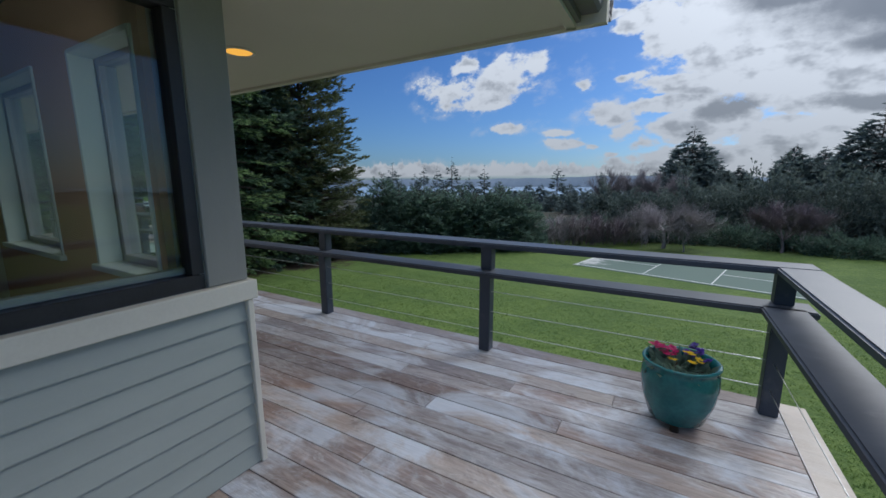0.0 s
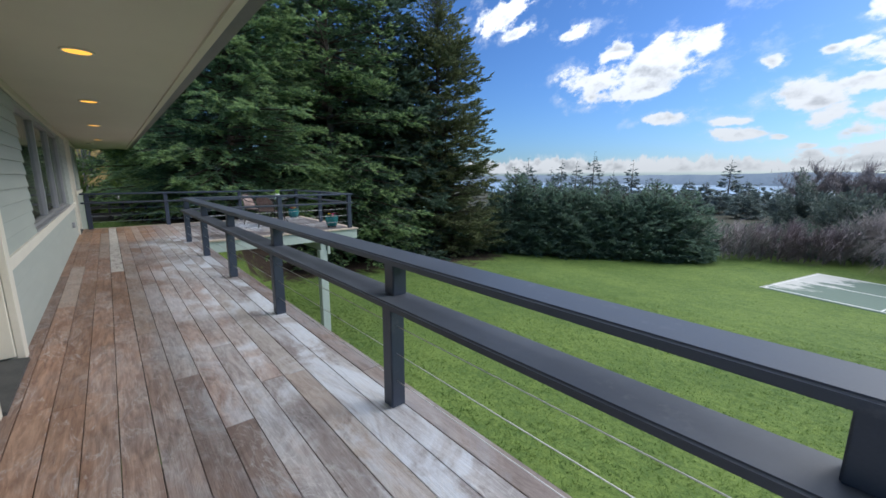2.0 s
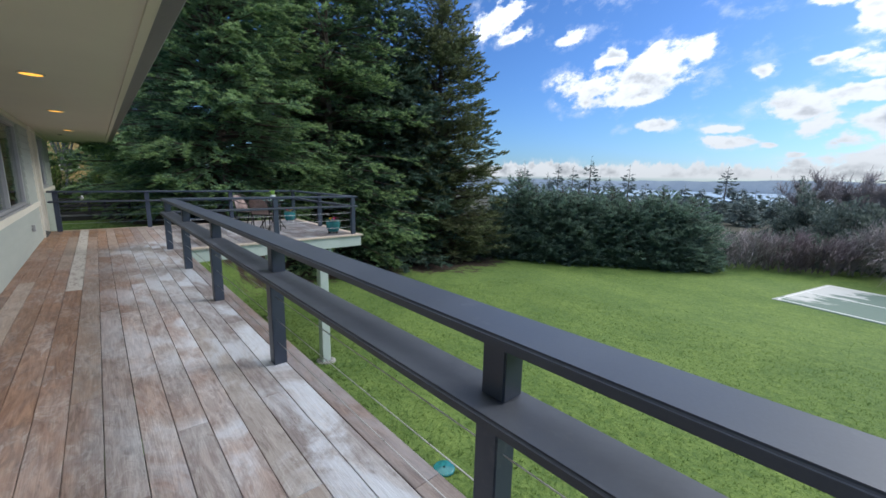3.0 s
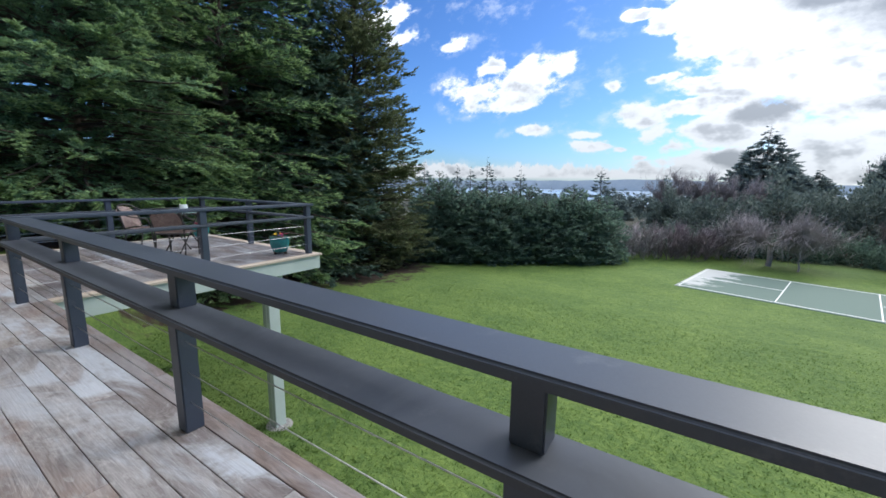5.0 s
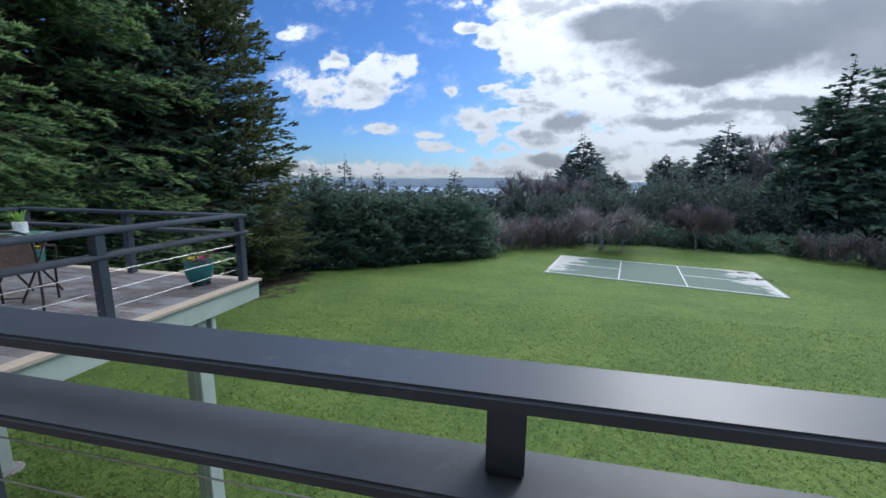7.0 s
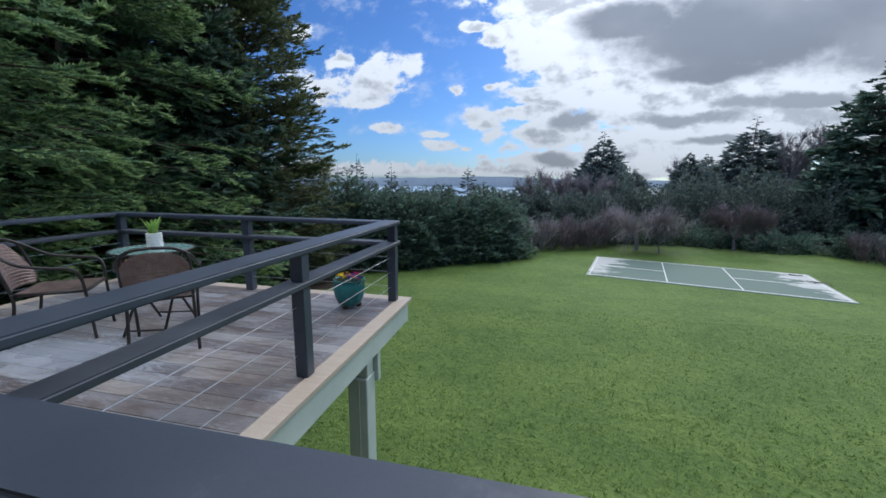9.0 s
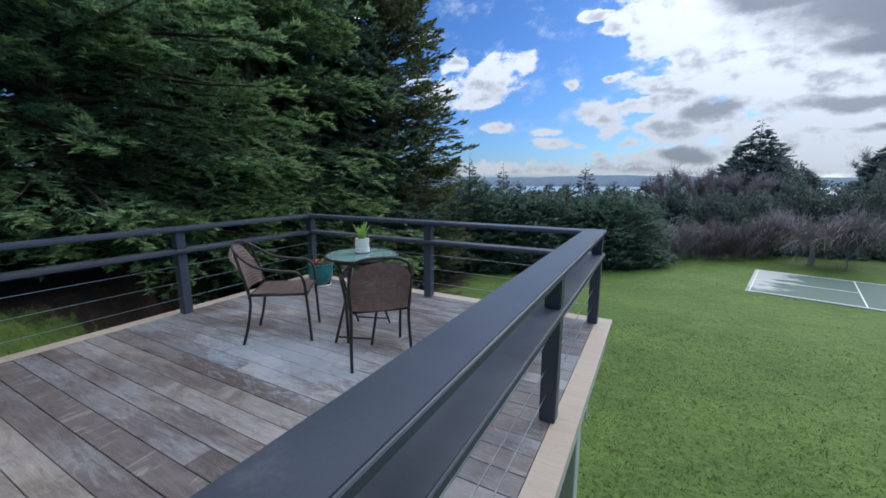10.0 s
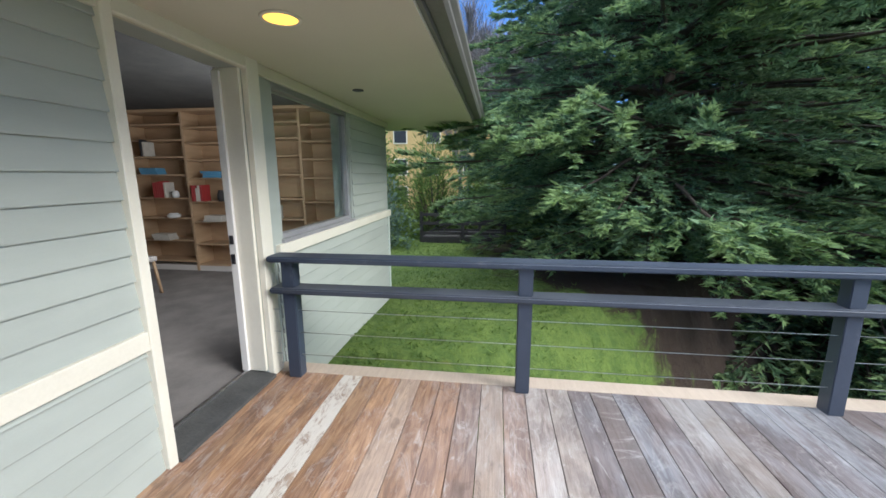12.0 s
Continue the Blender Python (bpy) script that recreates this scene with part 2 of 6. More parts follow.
def deck_material(name, painted=False, edge=False, rim=False, scraped=False):
    """Weathered hardwood: orange-brown and oiled near the house to the west, silvered in the open, with a pale bluish
    sky sheen mixed into the colour, worn swirls and odd dark boards.
    """
    m = bpy.data.materials.new(name)
    m.use_nodes = True
    q = Graph(m.node_tree)
    pos = q.node("ShaderNodeNewGeometry", "Position")
    rnd = q.node("ShaderNodeObjectInfo", "Random")
    shift = q.node("ShaderNodeCombineXYZ", 0, None, X=q.math("MULTIPLY", rnd, 53.0), Y=q.math("MULTIPLY", rnd, 17.0), Z=0.0)
    where = q.vmath("ADD", pos, shift)
    grain = q.noise(q.vmath("MULTIPLY", where, (0.9, 7.0, 7.0)), 3.0, 6.0, 0.62, warp=1.6)
    hair = q.noise(q.vmath("MULTIPLY", where, (1.2, 45.0, 45.0)), 4.0, 3.0, 0.6)
    patch = q.noise(q.vmath("MULTIPLY", where, (1.0, 1.8, 1.0)), 1.9, 5.0, 0.6, warp=0.8)
    blotch_sheen = q.noise(q.vmath("MULTIPLY", q.vmath("ADD", pos, q.vmath("MULTIPLY", shift, (0.02, 0.02, 0.0))), (0.8, 1.5, 1.0)), 1.5, 6.0, 0.65, warp=0.7)
    spots = q.noise(q.vmath("MULTIPLY", where, (1.2, 3.6, 1.0)), 3.2, 7.0, 0.68, warp=1.4)
    swirl = q.noise(q.vmath("MULTIPLY", where, (1.0, 2.6, 1.0)), 1.7, 4.0, 0.6, warp=3.0)
    sep = q.tree.nodes.new("ShaderNodeSeparateXYZ")
    q.tree.links.new(pos, sep.inputs[0])
    px, py = sep.outputs[0], sep.outputs[1]
    # silvered outwards from the eave; the pale east end also paints in sky reflection
    weather = q.math("MAXIMUM", q.ramp(py, 0.9, 2.5, -0.15, 0.95), q.ramp(px, -2.6, -0.4, -0.15, 0.75))
    weather = q.math("ADD", weather, q.math("ADD", q.math("MULTIPLY", q.math("SUBTRACT", patch, 0.5), 1.5), q.math("MULTIPLY", q.math("SUBTRACT", rnd, 0.5), 0.6)))
    weather = q.math("SUBTRACT", weather, q.math("MULTIPLY", q.ramp(px, -10.6, -12.4), q.ramp(py, 3.6, 1.8, 0.0, 0.75)), True)
    orange = q.math("MULTIPLY", q.math("MULTIPLY", q.ramp(px, -11.0, -13.2), q.ramp(py, 2.4, 1.5, 0.05, 1.0)), q.ramp(patch, 0.62, 0.42, 0.25, 1.0))
    brown = q.mix(q.ramp(grain, 0.3, 0.7), q.mix(orange, (0.205, 0.108, 0.070), (0.238, 0.122, 0.064)), q.mix(orange, (0.40, 0.245, 0.165), (0.485, 0.300, 0.172)))
    # greys past y 2.7 are darker and bluer: sky reflection put into the colour
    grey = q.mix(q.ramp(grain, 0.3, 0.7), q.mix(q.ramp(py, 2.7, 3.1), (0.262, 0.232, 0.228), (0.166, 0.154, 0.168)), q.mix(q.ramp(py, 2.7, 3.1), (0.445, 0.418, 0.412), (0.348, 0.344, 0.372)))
    col = q.mix(weather, brown, grey)
    # odd boards: dark purplish brown, or pale
    pick = q.math("FRACT", q.math("MULTIPLY", rnd, 7.3))
    col = q.mix(q.math("MULTIPLY", q.ramp(pick, 0.22, 0.12), q.ramp(py, 2.6, 2.9, 0.45, 0.75)), col, q.mix(grain, (0.085, 0.060, 0.055), (0.19, 0.135, 0.120)))
    col = q.mix(q.math("MULTIPLY", q.ramp(pick, 0.72, 0.90), 0.50), col, q.mix(grain, (0.40, 0.335, 0.28), (0.55, 0.49, 0.43)))
    col = q.mix(q.math("MULTIPLY", q.ramp(spots, 0.47, 0.33), 0.5), col, (0.12, 0.082, 0.066))
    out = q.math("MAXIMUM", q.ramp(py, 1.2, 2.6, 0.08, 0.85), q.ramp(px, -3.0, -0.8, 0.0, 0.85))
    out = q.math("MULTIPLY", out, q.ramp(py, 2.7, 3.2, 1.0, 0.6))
    col = q.mix(q.math("MULTIPLY", q.ramp(blotch_sheen, 0.52, 0.38), q.ramp(py, 2.5, 3.1, 0.12, 0.65)), col, q.mix(grain, (0.102, 0.078, 0.082), (0.198, 0.165, 0.170)))
    warm = q.math("MULTIPLY", q.ramp(px, -10.9, -12.6), q.ramp(py, 4.6, 2.6))
    out = q.math("MULTIPLY", out, q.math("SUBTRACT", 1.0, q.math("MULTIPLY", warm, 0.85)))
    # pale bluish sheen of the sky mixed into the outer boards' colour
    col = q.mix(q.math("MULTIPLY", q.ramp(blotch_sheen, 0.44, 0.62), out), col, q.mix(q.ramp(py, 2.7, 3.1), (0.600, 0.628, 0.685), (0.455, 0.470, 0.515)))
    thread = q.math("SUBTRACT", 1.0, q.math("MULTIPLY", q.math("ABSOLUTE", q.math("SUBTRACT", swirl, 0.5)), 26.0), True)
    col = q.mix(q.math("MULTIPLY", thread, q.math("MULTIPLY", q.ramp(patch, 0.42, 0.6), 0.30)), col, (0.62, 0.59, 0.57))
    col = q.mix(q.math("MULTIPLY", q.ramp(spots, 0.58, 0.68), 0.42), col, (0.60, 0.575, 0.565))
    col = q.node("ShaderNodeVectorMath", 0, {"operation": "SCALE"}, i0=col, Scale=q.math("MULTIPLY", q.ramp(hair, 0.25, 0.7, 0.86, 1.08), q.math("ADD", 0.87, q.math("MULTIPLY", q.math("FRACT", q.math("MULTIPLY", rnd, 23.7)), 0.28))))
    # brightness put into the colour by place: raised deck dimmer, east end lifted
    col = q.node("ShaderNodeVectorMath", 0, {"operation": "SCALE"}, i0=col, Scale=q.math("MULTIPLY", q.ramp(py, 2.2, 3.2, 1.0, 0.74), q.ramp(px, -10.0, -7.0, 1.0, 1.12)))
    if painted:
        flake = q.noise(q.vmath("MULTIPLY", where, (1.0, 3.0, 1.0)), 6.0, 7.0, 0.72, warp=1.0)
        col = q.mix(q.math("MULTIPLY", q.ramp(flake, 0.36, 0.52), 0.88), col, q.mix(hair, (0.60, 0.56, 0.50), (0.74, 0.70, 0.64)))
    if rim:
        col = q.mix(0.62, col, q.mix(q.ramp(grain, 0.3, 0.7), (0.120, 0.080, 0.068), (0.245, 0.175, 0.150)))
    if scraped:
        drag = q.noise(q.vmath("MULTIPLY", where, (7.0, 1.5, 1.0)), 2.2, 6.0, 0.66, warp=0.7)
        col = q.mix(0.78, col, q.mix(q.ramp(drag, 0.50, 0.72, 0.0, 0.8), q.mix(grain, (0.085, 0.066, 0.062), (0.19, 0.155, 0.145)), (0.50, 0.475, 0.46)))
    if edge:
        col = q.mix(0.80, col, q.mix(grain, (0.47, 0.375, 0.285), (0.68, 0.57, 0.46)))
    relief = q.node("ShaderNodeBump", 0, None, Strength=0.4, Distance=0.004, Height=q.math("ADD", grain, q.math("ADD", hair, q.math("MULTIPLY", thread, 0.3))))
    wet = q.noise(q.vmath("ADD", pos, (3.0, 8.0, 0.0)), 0.8, 4.0, 0.6)
    r = q.math("SUBTRACT", q.ramp(wet, 0.45, 0.62, 0.52, 0.36), q.math("MULTIPLY", q.ramp(px, -4.0, -1.0), 0.05))
    # wet patch beside the chairs: smoother, its bluish sky reflection mixed into the colour
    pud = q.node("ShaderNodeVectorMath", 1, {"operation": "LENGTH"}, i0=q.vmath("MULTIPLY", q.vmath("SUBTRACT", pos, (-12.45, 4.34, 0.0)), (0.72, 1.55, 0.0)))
    damp_sheen = q.ramp(q.math("ADD", pud, q.math("MULTIPLY", q.math("SUBTRACT", spots, 0.5), 2.0)), 0.75, 0.35)
    r = q.math("SUBTRACT", r, q.math("MULTIPLY", damp_sheen, 0.2))
    col = q.mix(q.math("MULTIPLY", damp_sheen, 0.40), col, (0.58, 0.64, 0.75))
    sh = q.node("ShaderNodeBsdfPrincipled", 0, None, Base_Color=col, Roughness=r, Normal=relief, Specular_IOR_Level=0.5)
    q.tree.links.new(sh, q.tree.nodes.new("ShaderNodeOutputMaterial").inputs["Surface"])
    return m


def glass_material(name, tint=(0.93, 0.965, 0.955)):
    m = bpy.data.materials.new(name)
    m.use_nodes = True
    q = Graph(m.node_tree)
    clear = q.node("ShaderNodeBsdfTransparent", 0, None, Color=(*tint, 1))
    gloss = q.node("ShaderNodeBsdfAnisotropic", 0, None, Roughness=0.02)
    facing = q.node("ShaderNodeLayerWeight", "Facing", None, Blend=0.5)
    mirror = q.math("ADD", 0.04, q.math("MULTIPLY", q.math("POWER", facing, 5.0), 0.9))
    sh = q.node("ShaderNodeMixShader", 0, None, i0=mirror, i1=clear, i2=gloss)
    q.tree.links.new(sh, q.tree.nodes.new("ShaderNodeOutputMaterial").inputs["Surface"])
    return m


def ripple_glass(name):
    """Obscure glass: milky green, half clear, with a rippled gloss."""
    m = bpy.data.materials.new(name)
    m.use_nodes = True
    q = Graph(m.node_tree)
    pos = q.node("ShaderNodeNewGeometry", "Position")
    wave = q.noise(pos, 26.0, 3.0, 0.5, warp=1.0)
    relief = q.node("ShaderNodeBump", 0, None, Strength=0.5, Distance=0.006, Height=wave)
    body = q.node("ShaderNodeBsdfPrincipled", 0, None, Base_Color=(0.30, 0.46, 0.44, 1), Roughness=0.12, Normal=relief, Specular_IOR_Level=0.8)
    clear = q.node("ShaderNodeBsdfTransparent", 0, None, Color=(0.7, 0.88, 0.84, 1))
    sh = q.node("ShaderNodeMixShader", 0, None, i0=0.6, i1=clear, i2=body)
    q.tree.links.new(sh, q.tree.nodes.new("ShaderNodeOutputMaterial").inputs["Surface"])
    return m


def lamp_material(name, colour, strength):
    m = bpy.data.materials.new(name)
    m.use_nodes = True
    q = Graph(m.node_tree)
    sh = q.node("ShaderNodeEmission", 0, None, Color=(*colour, 1), Strength=strength)
    q.tree.links.new(sh, q.tree.nodes.new("ShaderNodeOutputMaterial").inputs["Surface"])
    return m


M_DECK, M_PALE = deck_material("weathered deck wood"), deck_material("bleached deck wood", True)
M_EDGE = deck_material("tan deck edge wood", edge=True)
M_RIM, M_SCRAPED = deck_material("dark deck rim wood", rim=True), deck_material("scraped deck wood", scraped=True)
M_RAIL = material("charcoal rail paint", (0.030, 0.040, 0.064), (0.047, 0.060, 0.090), 0.45, 2.6, 120.0, 0.02, stretch=(1, 1, 1), wear=((0.16, 0.165, 0.19), 0.3), spec=0.62)
M_RAIL_LOW = material("dusty charcoal rail paint with sky sheen", (0.033, 0.040, 0.057), (0.051, 0.059, 0.080), 0.52, 2.6, 120.0, 0.02, wear=((0.20, 0.20, 0.215), 0.4), spec=0.6, dust_sheen=((0.140, 0.155, 0.190), 0.66))
M_STEEL = material("steel cable", (0.45, 0.45, 0.45), (0.65, 0.65, 0.65), 0.3, 20, 200, 0.1, metal=1.0)
M_SIDING = material("sage siding paint", (0.335, 0.362, 0.328), (0.385, 0.412, 0.374), 0.6, 1.7, 130.0, 0.25, stretch=(1, 1, 4), per_object=0.025, depth=0.002)
M_TRIM = material("cream trim paint", (0.63, 0.595, 0.50), (0.71, 0.675, 0.575), 0.5, 2.5, 80.0, 0.15, depth=0.003)
M_FASCIA = material("pale sage fascia paint", (0.42, 0.48, 0.44), (0.52, 0.57, 0.53), 0.55, 2.0, 70.0, 0.2, depth=0.003)
M_SOFFIT = material("soffit paint", (0.56, 0.52, 0.41), (0.61, 0.57, 0.455), 0.7, 0.9, 90.0, 0.2, depth=0.002)
M_GUTTER = material("grey gutter metal", (0.13, 0.125, 0.12), (0.19, 0.18, 0.17), 0.45, 3, 60, 0.1)
M_ROOF = material("dark roof shingle", (0.05, 0.05, 0.05), (0.09, 0.09, 0.085), 0.9, 6, 50, 0.5)
M_FRAME_DARK = material("dark bronze frame", (0.018, 0.017, 0.022), (0.03, 0.028, 0.033), 0.4, 5, 80, 0.1)
M_FRAME_GREY = material("grey aluminium frame", (0.30, 0.30, 0.31), (0.38, 0.38, 0.39), 0.4, 5, 80, 0.1, metal=0.3)
M_GLASS = glass_material("window glass")
M_TABLE_GLASS = ripple_glass("rippled green glass")
M_INNER = material("white inner wall", (0.66, 0.63, 0.60), (0.72, 0.69, 0.66), 0.8, 2, 70, 0.1)
M_TAN = material("tan inner wall", (0.42, 0.27, 0.16), (0.48, 0.31, 0.19), 0.8, 2, 70, 0.1)
M_CARPET = material("grey carpet", (0.16, 0.15, 0.145), (0.27, 0.25, 0.24), 0.95, 3.0, 120, 0.6)
M_SHELF = material("birch shelf wood", (0.46, 0.315, 0.185), (0.57, 0.40, 0.25), 0.5, 2.5, 40, 0.15, stretch=(1, 1, 6))
M_LAMP = lamp_material("warm lamp", (1.0, 0.68, 0.26), 2.7)
# emission standing in for bulb light on the reflector
M_REFLECTOR_GLOW = lamp_material("amber reflector glow", (1.0, 0.47, 0.06), 1.3)
# post colour darkened to paint in the shade under the eave
M_POST_SHADED = material("corner post paint darkened for eave shade", (0.25, 0.25, 0.225), (0.29, 0.285, 0.26), 0.5, 2.0, 90.0, 0.2, stretch=(3, 3, 1), depth=0.002)
M_POT = material("teal glazed pot", (0.018, 0.115, 0.125), (0.04, 0.22, 0.22), 0.16, 9, 50, 0.05)
M_SOIL = material("potting soil", (0.02, 0.014, 0.01), (0.05, 0.035, 0.025), 0.95, 20, 120, 0.8)
M_CHAIR = material("bronze chair frame", (0.030, 0.027, 0.027), (0.055, 0.05, 0.048), 0.35, 20, 150, 0.1, metal=0.4)
M_WEAVE = material("brown woven resin", (0.20, 0.140, 0.125), (0.36, 0.275, 0.25), 0.36, 20, 200, 0.3, metal=0.65, island=0.15, spec=0.8)
M_WHITE_POT = material("white ceramic", (0.70, 0.70, 0.68), (0.80, 0.80, 0.78), 0.35, 20, 60, 0.3)
M_BARK = material("conifer bark", (0.055, 0.040, 0.030), (0.13, 0.10, 0.08), 0.95, 5, 30, 0.9, stretch=(3, 3, 0.6), depth=0.03)
M_TWIG = material("bare grey twigs", (0.24, 0.21, 0.215), (0.36, 0.325, 0.33), 0.9, 4, 30, 0.4)
M_TWIG_PINK = material("bare reddish twigs", (0.155, 0.122, 0.134), (0.24, 0.195, 0.208), 0.9, 4, 30, 0.4)
M_NEEDLE = leaf_material("spruce needles", (0.052, 0.108, 0.064), (0.150, 0.235, 0.112), through_light=0.42, island=0.35)
M_SPRUCE = leaf_material("pale spruce needles", (0.088, 0.172, 0.104), (0.225, 0.330, 0.170), through_light=0.42, island=0.35)
M_TIP = leaf_material("light needle tips", (0.180, 0.280, 0.128), (0.330, 0.440, 0.190), through_light=0.45, island=0.3)
# evergreen shrub colour lifted and blued to paint in haze
M_SHRUB = leaf_material("dark evergreen shrub leaves", (0.096, 0.132, 0.118), (0.170, 0.200, 0.165), through_light=0.35, island=0.3)
M_NEEDLE_DARK = leaf_material("dark fir needles", (0.072, 0.125, 0.096), (0.150, 0.212, 0.150), through_light=0.4, island=0.3)
M_CEDAR = leaf_material("cedar sprays", (0.105, 0.142, 0.074), (0.200, 0.220, 0.112), through_light=0.5, island=0.3)
# hedge and far needles made paler and bluer: haze put into their colour
M_HEDGE = leaf_material("hedge conifer sprays", (0.135, 0.208, 0.168), (0.225, 0.308, 0.228), through_light=0.55, island=0.25)
M_FAR_HAZED = leaf_material("far conifer needles with haze tint", (0.130, 0.172, 0.165), (0.205, 0.250, 0.235), through_light=0.35, island=0.25)
M_BAMBOO = leaf_material("bamboo leaves", (0.09, 0.16, 0.04), (0.20, 0.27, 0.07), through_light=0.4)
M_BLADE = leaf_material("grass blades", (0.075, 0.145, 0.034), (0.190, 0.266, 0.062), through_light=0.5, island=0.12, scale=3.0)
M_TULIP = leaf_material("fresh green leaves", (0.14, 0.26, 0.05), (0.28, 0.42, 0.10))
M_FLOWER = {c: leaf_material(c + " petals", a, b, island=0.2) for c, a, b in (("magenta", (0.5, 0.015, 0.13), (0.75, 0.05, 0.25)), ("yellow", (0.75, 0.5, 0.01), (0.85, 0.65, 0.03)),
            ("purple", (0.05, 0.02, 0.25), (0.14, 0.06, 0.45)), ("orange", (0.75, 0.25, 0.02), (0.8, 0.4, 0.05)))}
M_LINE = material("white line paint", (0.66, 0.66, 0.64), (0.76, 0.76, 0.74), 0.6, 3, 60, 0.1)
M_GRAVEL = material("gravel", (0.18, 0.17, 0.16), (0.34, 0.33, 0.31), 0.9, 15, 70, 0.9)
M_FENCE = material("dark fence wood", (0.028, 0.026, 0.028), (0.055, 0.05, 0.05), 0.8, 5, 50, 0.4)
M_OCHRE = material("ochre house wall", (0.46, 0.32, 0.13), (0.55, 0.39, 0.18), 0.8, 1.0, 30, 0.2)
# distance haze is put into the hills' blue colour
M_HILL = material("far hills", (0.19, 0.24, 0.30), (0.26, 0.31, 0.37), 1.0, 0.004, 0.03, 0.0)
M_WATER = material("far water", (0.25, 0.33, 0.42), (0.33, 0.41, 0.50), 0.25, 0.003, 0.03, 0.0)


BEDS = ((-22.0, 6.2, 4.3), (-20.2, 5.5, 2.5), (-22.6, 11.5, 4.4), (-22.6, 17.0, 4.6), (-22.5, 20.5, 3.8))     # bare earth under the conifers, its dark tone painting in their shade: centre, radius


def lawn_material():
    m = bpy.data.materials.new("lawn and earth")
    m.use_nodes = True
    q = Graph(m.node_tree)
    pos = q.node("ShaderNodeNewGeometry", "Position")
    a, b, c = q.noise(pos, 0.35, 5.0, 0.6), q.noise(pos, 3.2, 6.0, 0.65, warp=0.6), q.noise(pos, 9.5, 6.0, 0.72, warp=0.5)
    f = q.math("ADD", q.math("MULTIPLY", q.ramp(a, 0.35, 0.65), 0.28), q.math("ADD", q.math("MULTIPLY", q.ramp(b, 0.32, 0.68), 0.30), q.math("MULTIPLY", q.ramp(c, 0.36, 0.64), 0.42)))
    col = q.mix(f, (0.052, 0.102, 0.026), (0.172, 0.238, 0.056))
    col = q.mix(q.math("MULTIPLY", q.ramp(q.noise(pos, 5.5, 6.0, 0.7), 0.6, 0.75), 0.5), col, (0.21, 0.22, 0.045))
    col = q.mix(q.math("MULTIPLY", q.ramp(q.noise(q.vmath("ADD", pos, (9.0, 4.0, 0.0)), 3.6, 6.0, 0.7), 0.64, 0.74), 0.55), col, (0.055, 0.060, 0.025))
    sep = q.tree.nodes.new("ShaderNodeSeparateXYZ")
    q.tree.links.new(pos, sep.inputs[0])
    bed = None
    for cx, cy, r in BEDS:
        d = q.node("ShaderNodeVectorMath", 1, {"operation": "LENGTH"}, i0=q.vmath("MULTIPLY", q.vmath("SUBTRACT", pos, (cx, cy, 0)), (1, 1, 0)))
        e = q.math("SUBTRACT", 1.0, q.math("DIVIDE", d, r))
        bed = e if bed is None else q.math("MAXIMUM", bed, e)
    soil = q.ramp(q.math("ADD", bed, q.math("MULTIPLY", q.math("SUBTRACT", q.noise(pos, 1.1, 6.0, 0.65, warp=0.8), 0.5), 1.5)), -0.06, 0.16)
    # earth colours lowered to put the tree shade into them
    earth = q.mix(c, (0.022, 0.016, 0.012), (0.075, 0.052, 0.040))
    col = q.mix(soil, col, earth)
    wild = q.ramp(q.math("ADD", sep.outputs[1], q.math("MULTIPLY", b, 4.0)), 43.0, 46.5)
    col = q.mix(wild, col, (0.055, 0.055, 0.040))
    relief = q.node("ShaderNodeBump", 0, None, Strength=0.9, Distance=0.09, Height=q.math("ADD", b, q.math("MULTIPLY", c, 0.5)))
    sh = q.node("ShaderNodeBsdfPrincipled", 0, None, Base_Color=col, Roughness=0.85, Normal=relief, Specular_IOR_Level=0.2)
    q.tree.links.new(sh, q.tree.nodes.new("ShaderNodeOutputMaterial").inputs["Surface"])
    return m


M_LAWN = lawn_material()

# ---- mesh helpers ----
def box(bm, x0, y0, z0, x1, y1, z1):
    v = [bm.verts.new(p) for p in ((x0, y0, z0), (x1, y0, z0), (x1, y1, z0), (x0, y1, z0), (x0, y0, z1), (x1, y0, z1), (x1, y1, z1), (x0, y1, z1))]
    for f in ((3, 2, 1, 0), (4, 5, 6, 7), (0, 1, 5, 4), (1, 2, 6, 5), (2, 3, 7, 6), (3, 0, 4, 7)):
        bm.faces.new([v[i] for i in f])
    return v


def soften(bm, width, segments=1):
    bmesh.ops.bevel(bm, geom=list(bm.edges), offset=width, segments=segments, affect="EDGES", clamp_overlap=True)


def boxes(*dims, soft=0.0, segments=1):
    bm = bmesh.new()
    for d in dims:
        box(bm, *d)
    if soft:
        soften(bm, soft, segments)
    return bm


def part(name, bm, mat, parent=None, label="", smooth=False):
    """Links a bmesh as one mesh object, under a thing or a part where one is given."""
    me = bpy.data.meshes.new(name)
    bm.normal_update()
    bm.to_mesh(me)
    bm.free()
    me.materials.append(mat)
    if smooth:
        me.polygons.foreach_set("use_smooth", [True] * len(me.polygons))
    ob = new(name, me)
    if parent is not None:
        ob.parent = parent
    if label:
        ob["label"] = label
    return ob


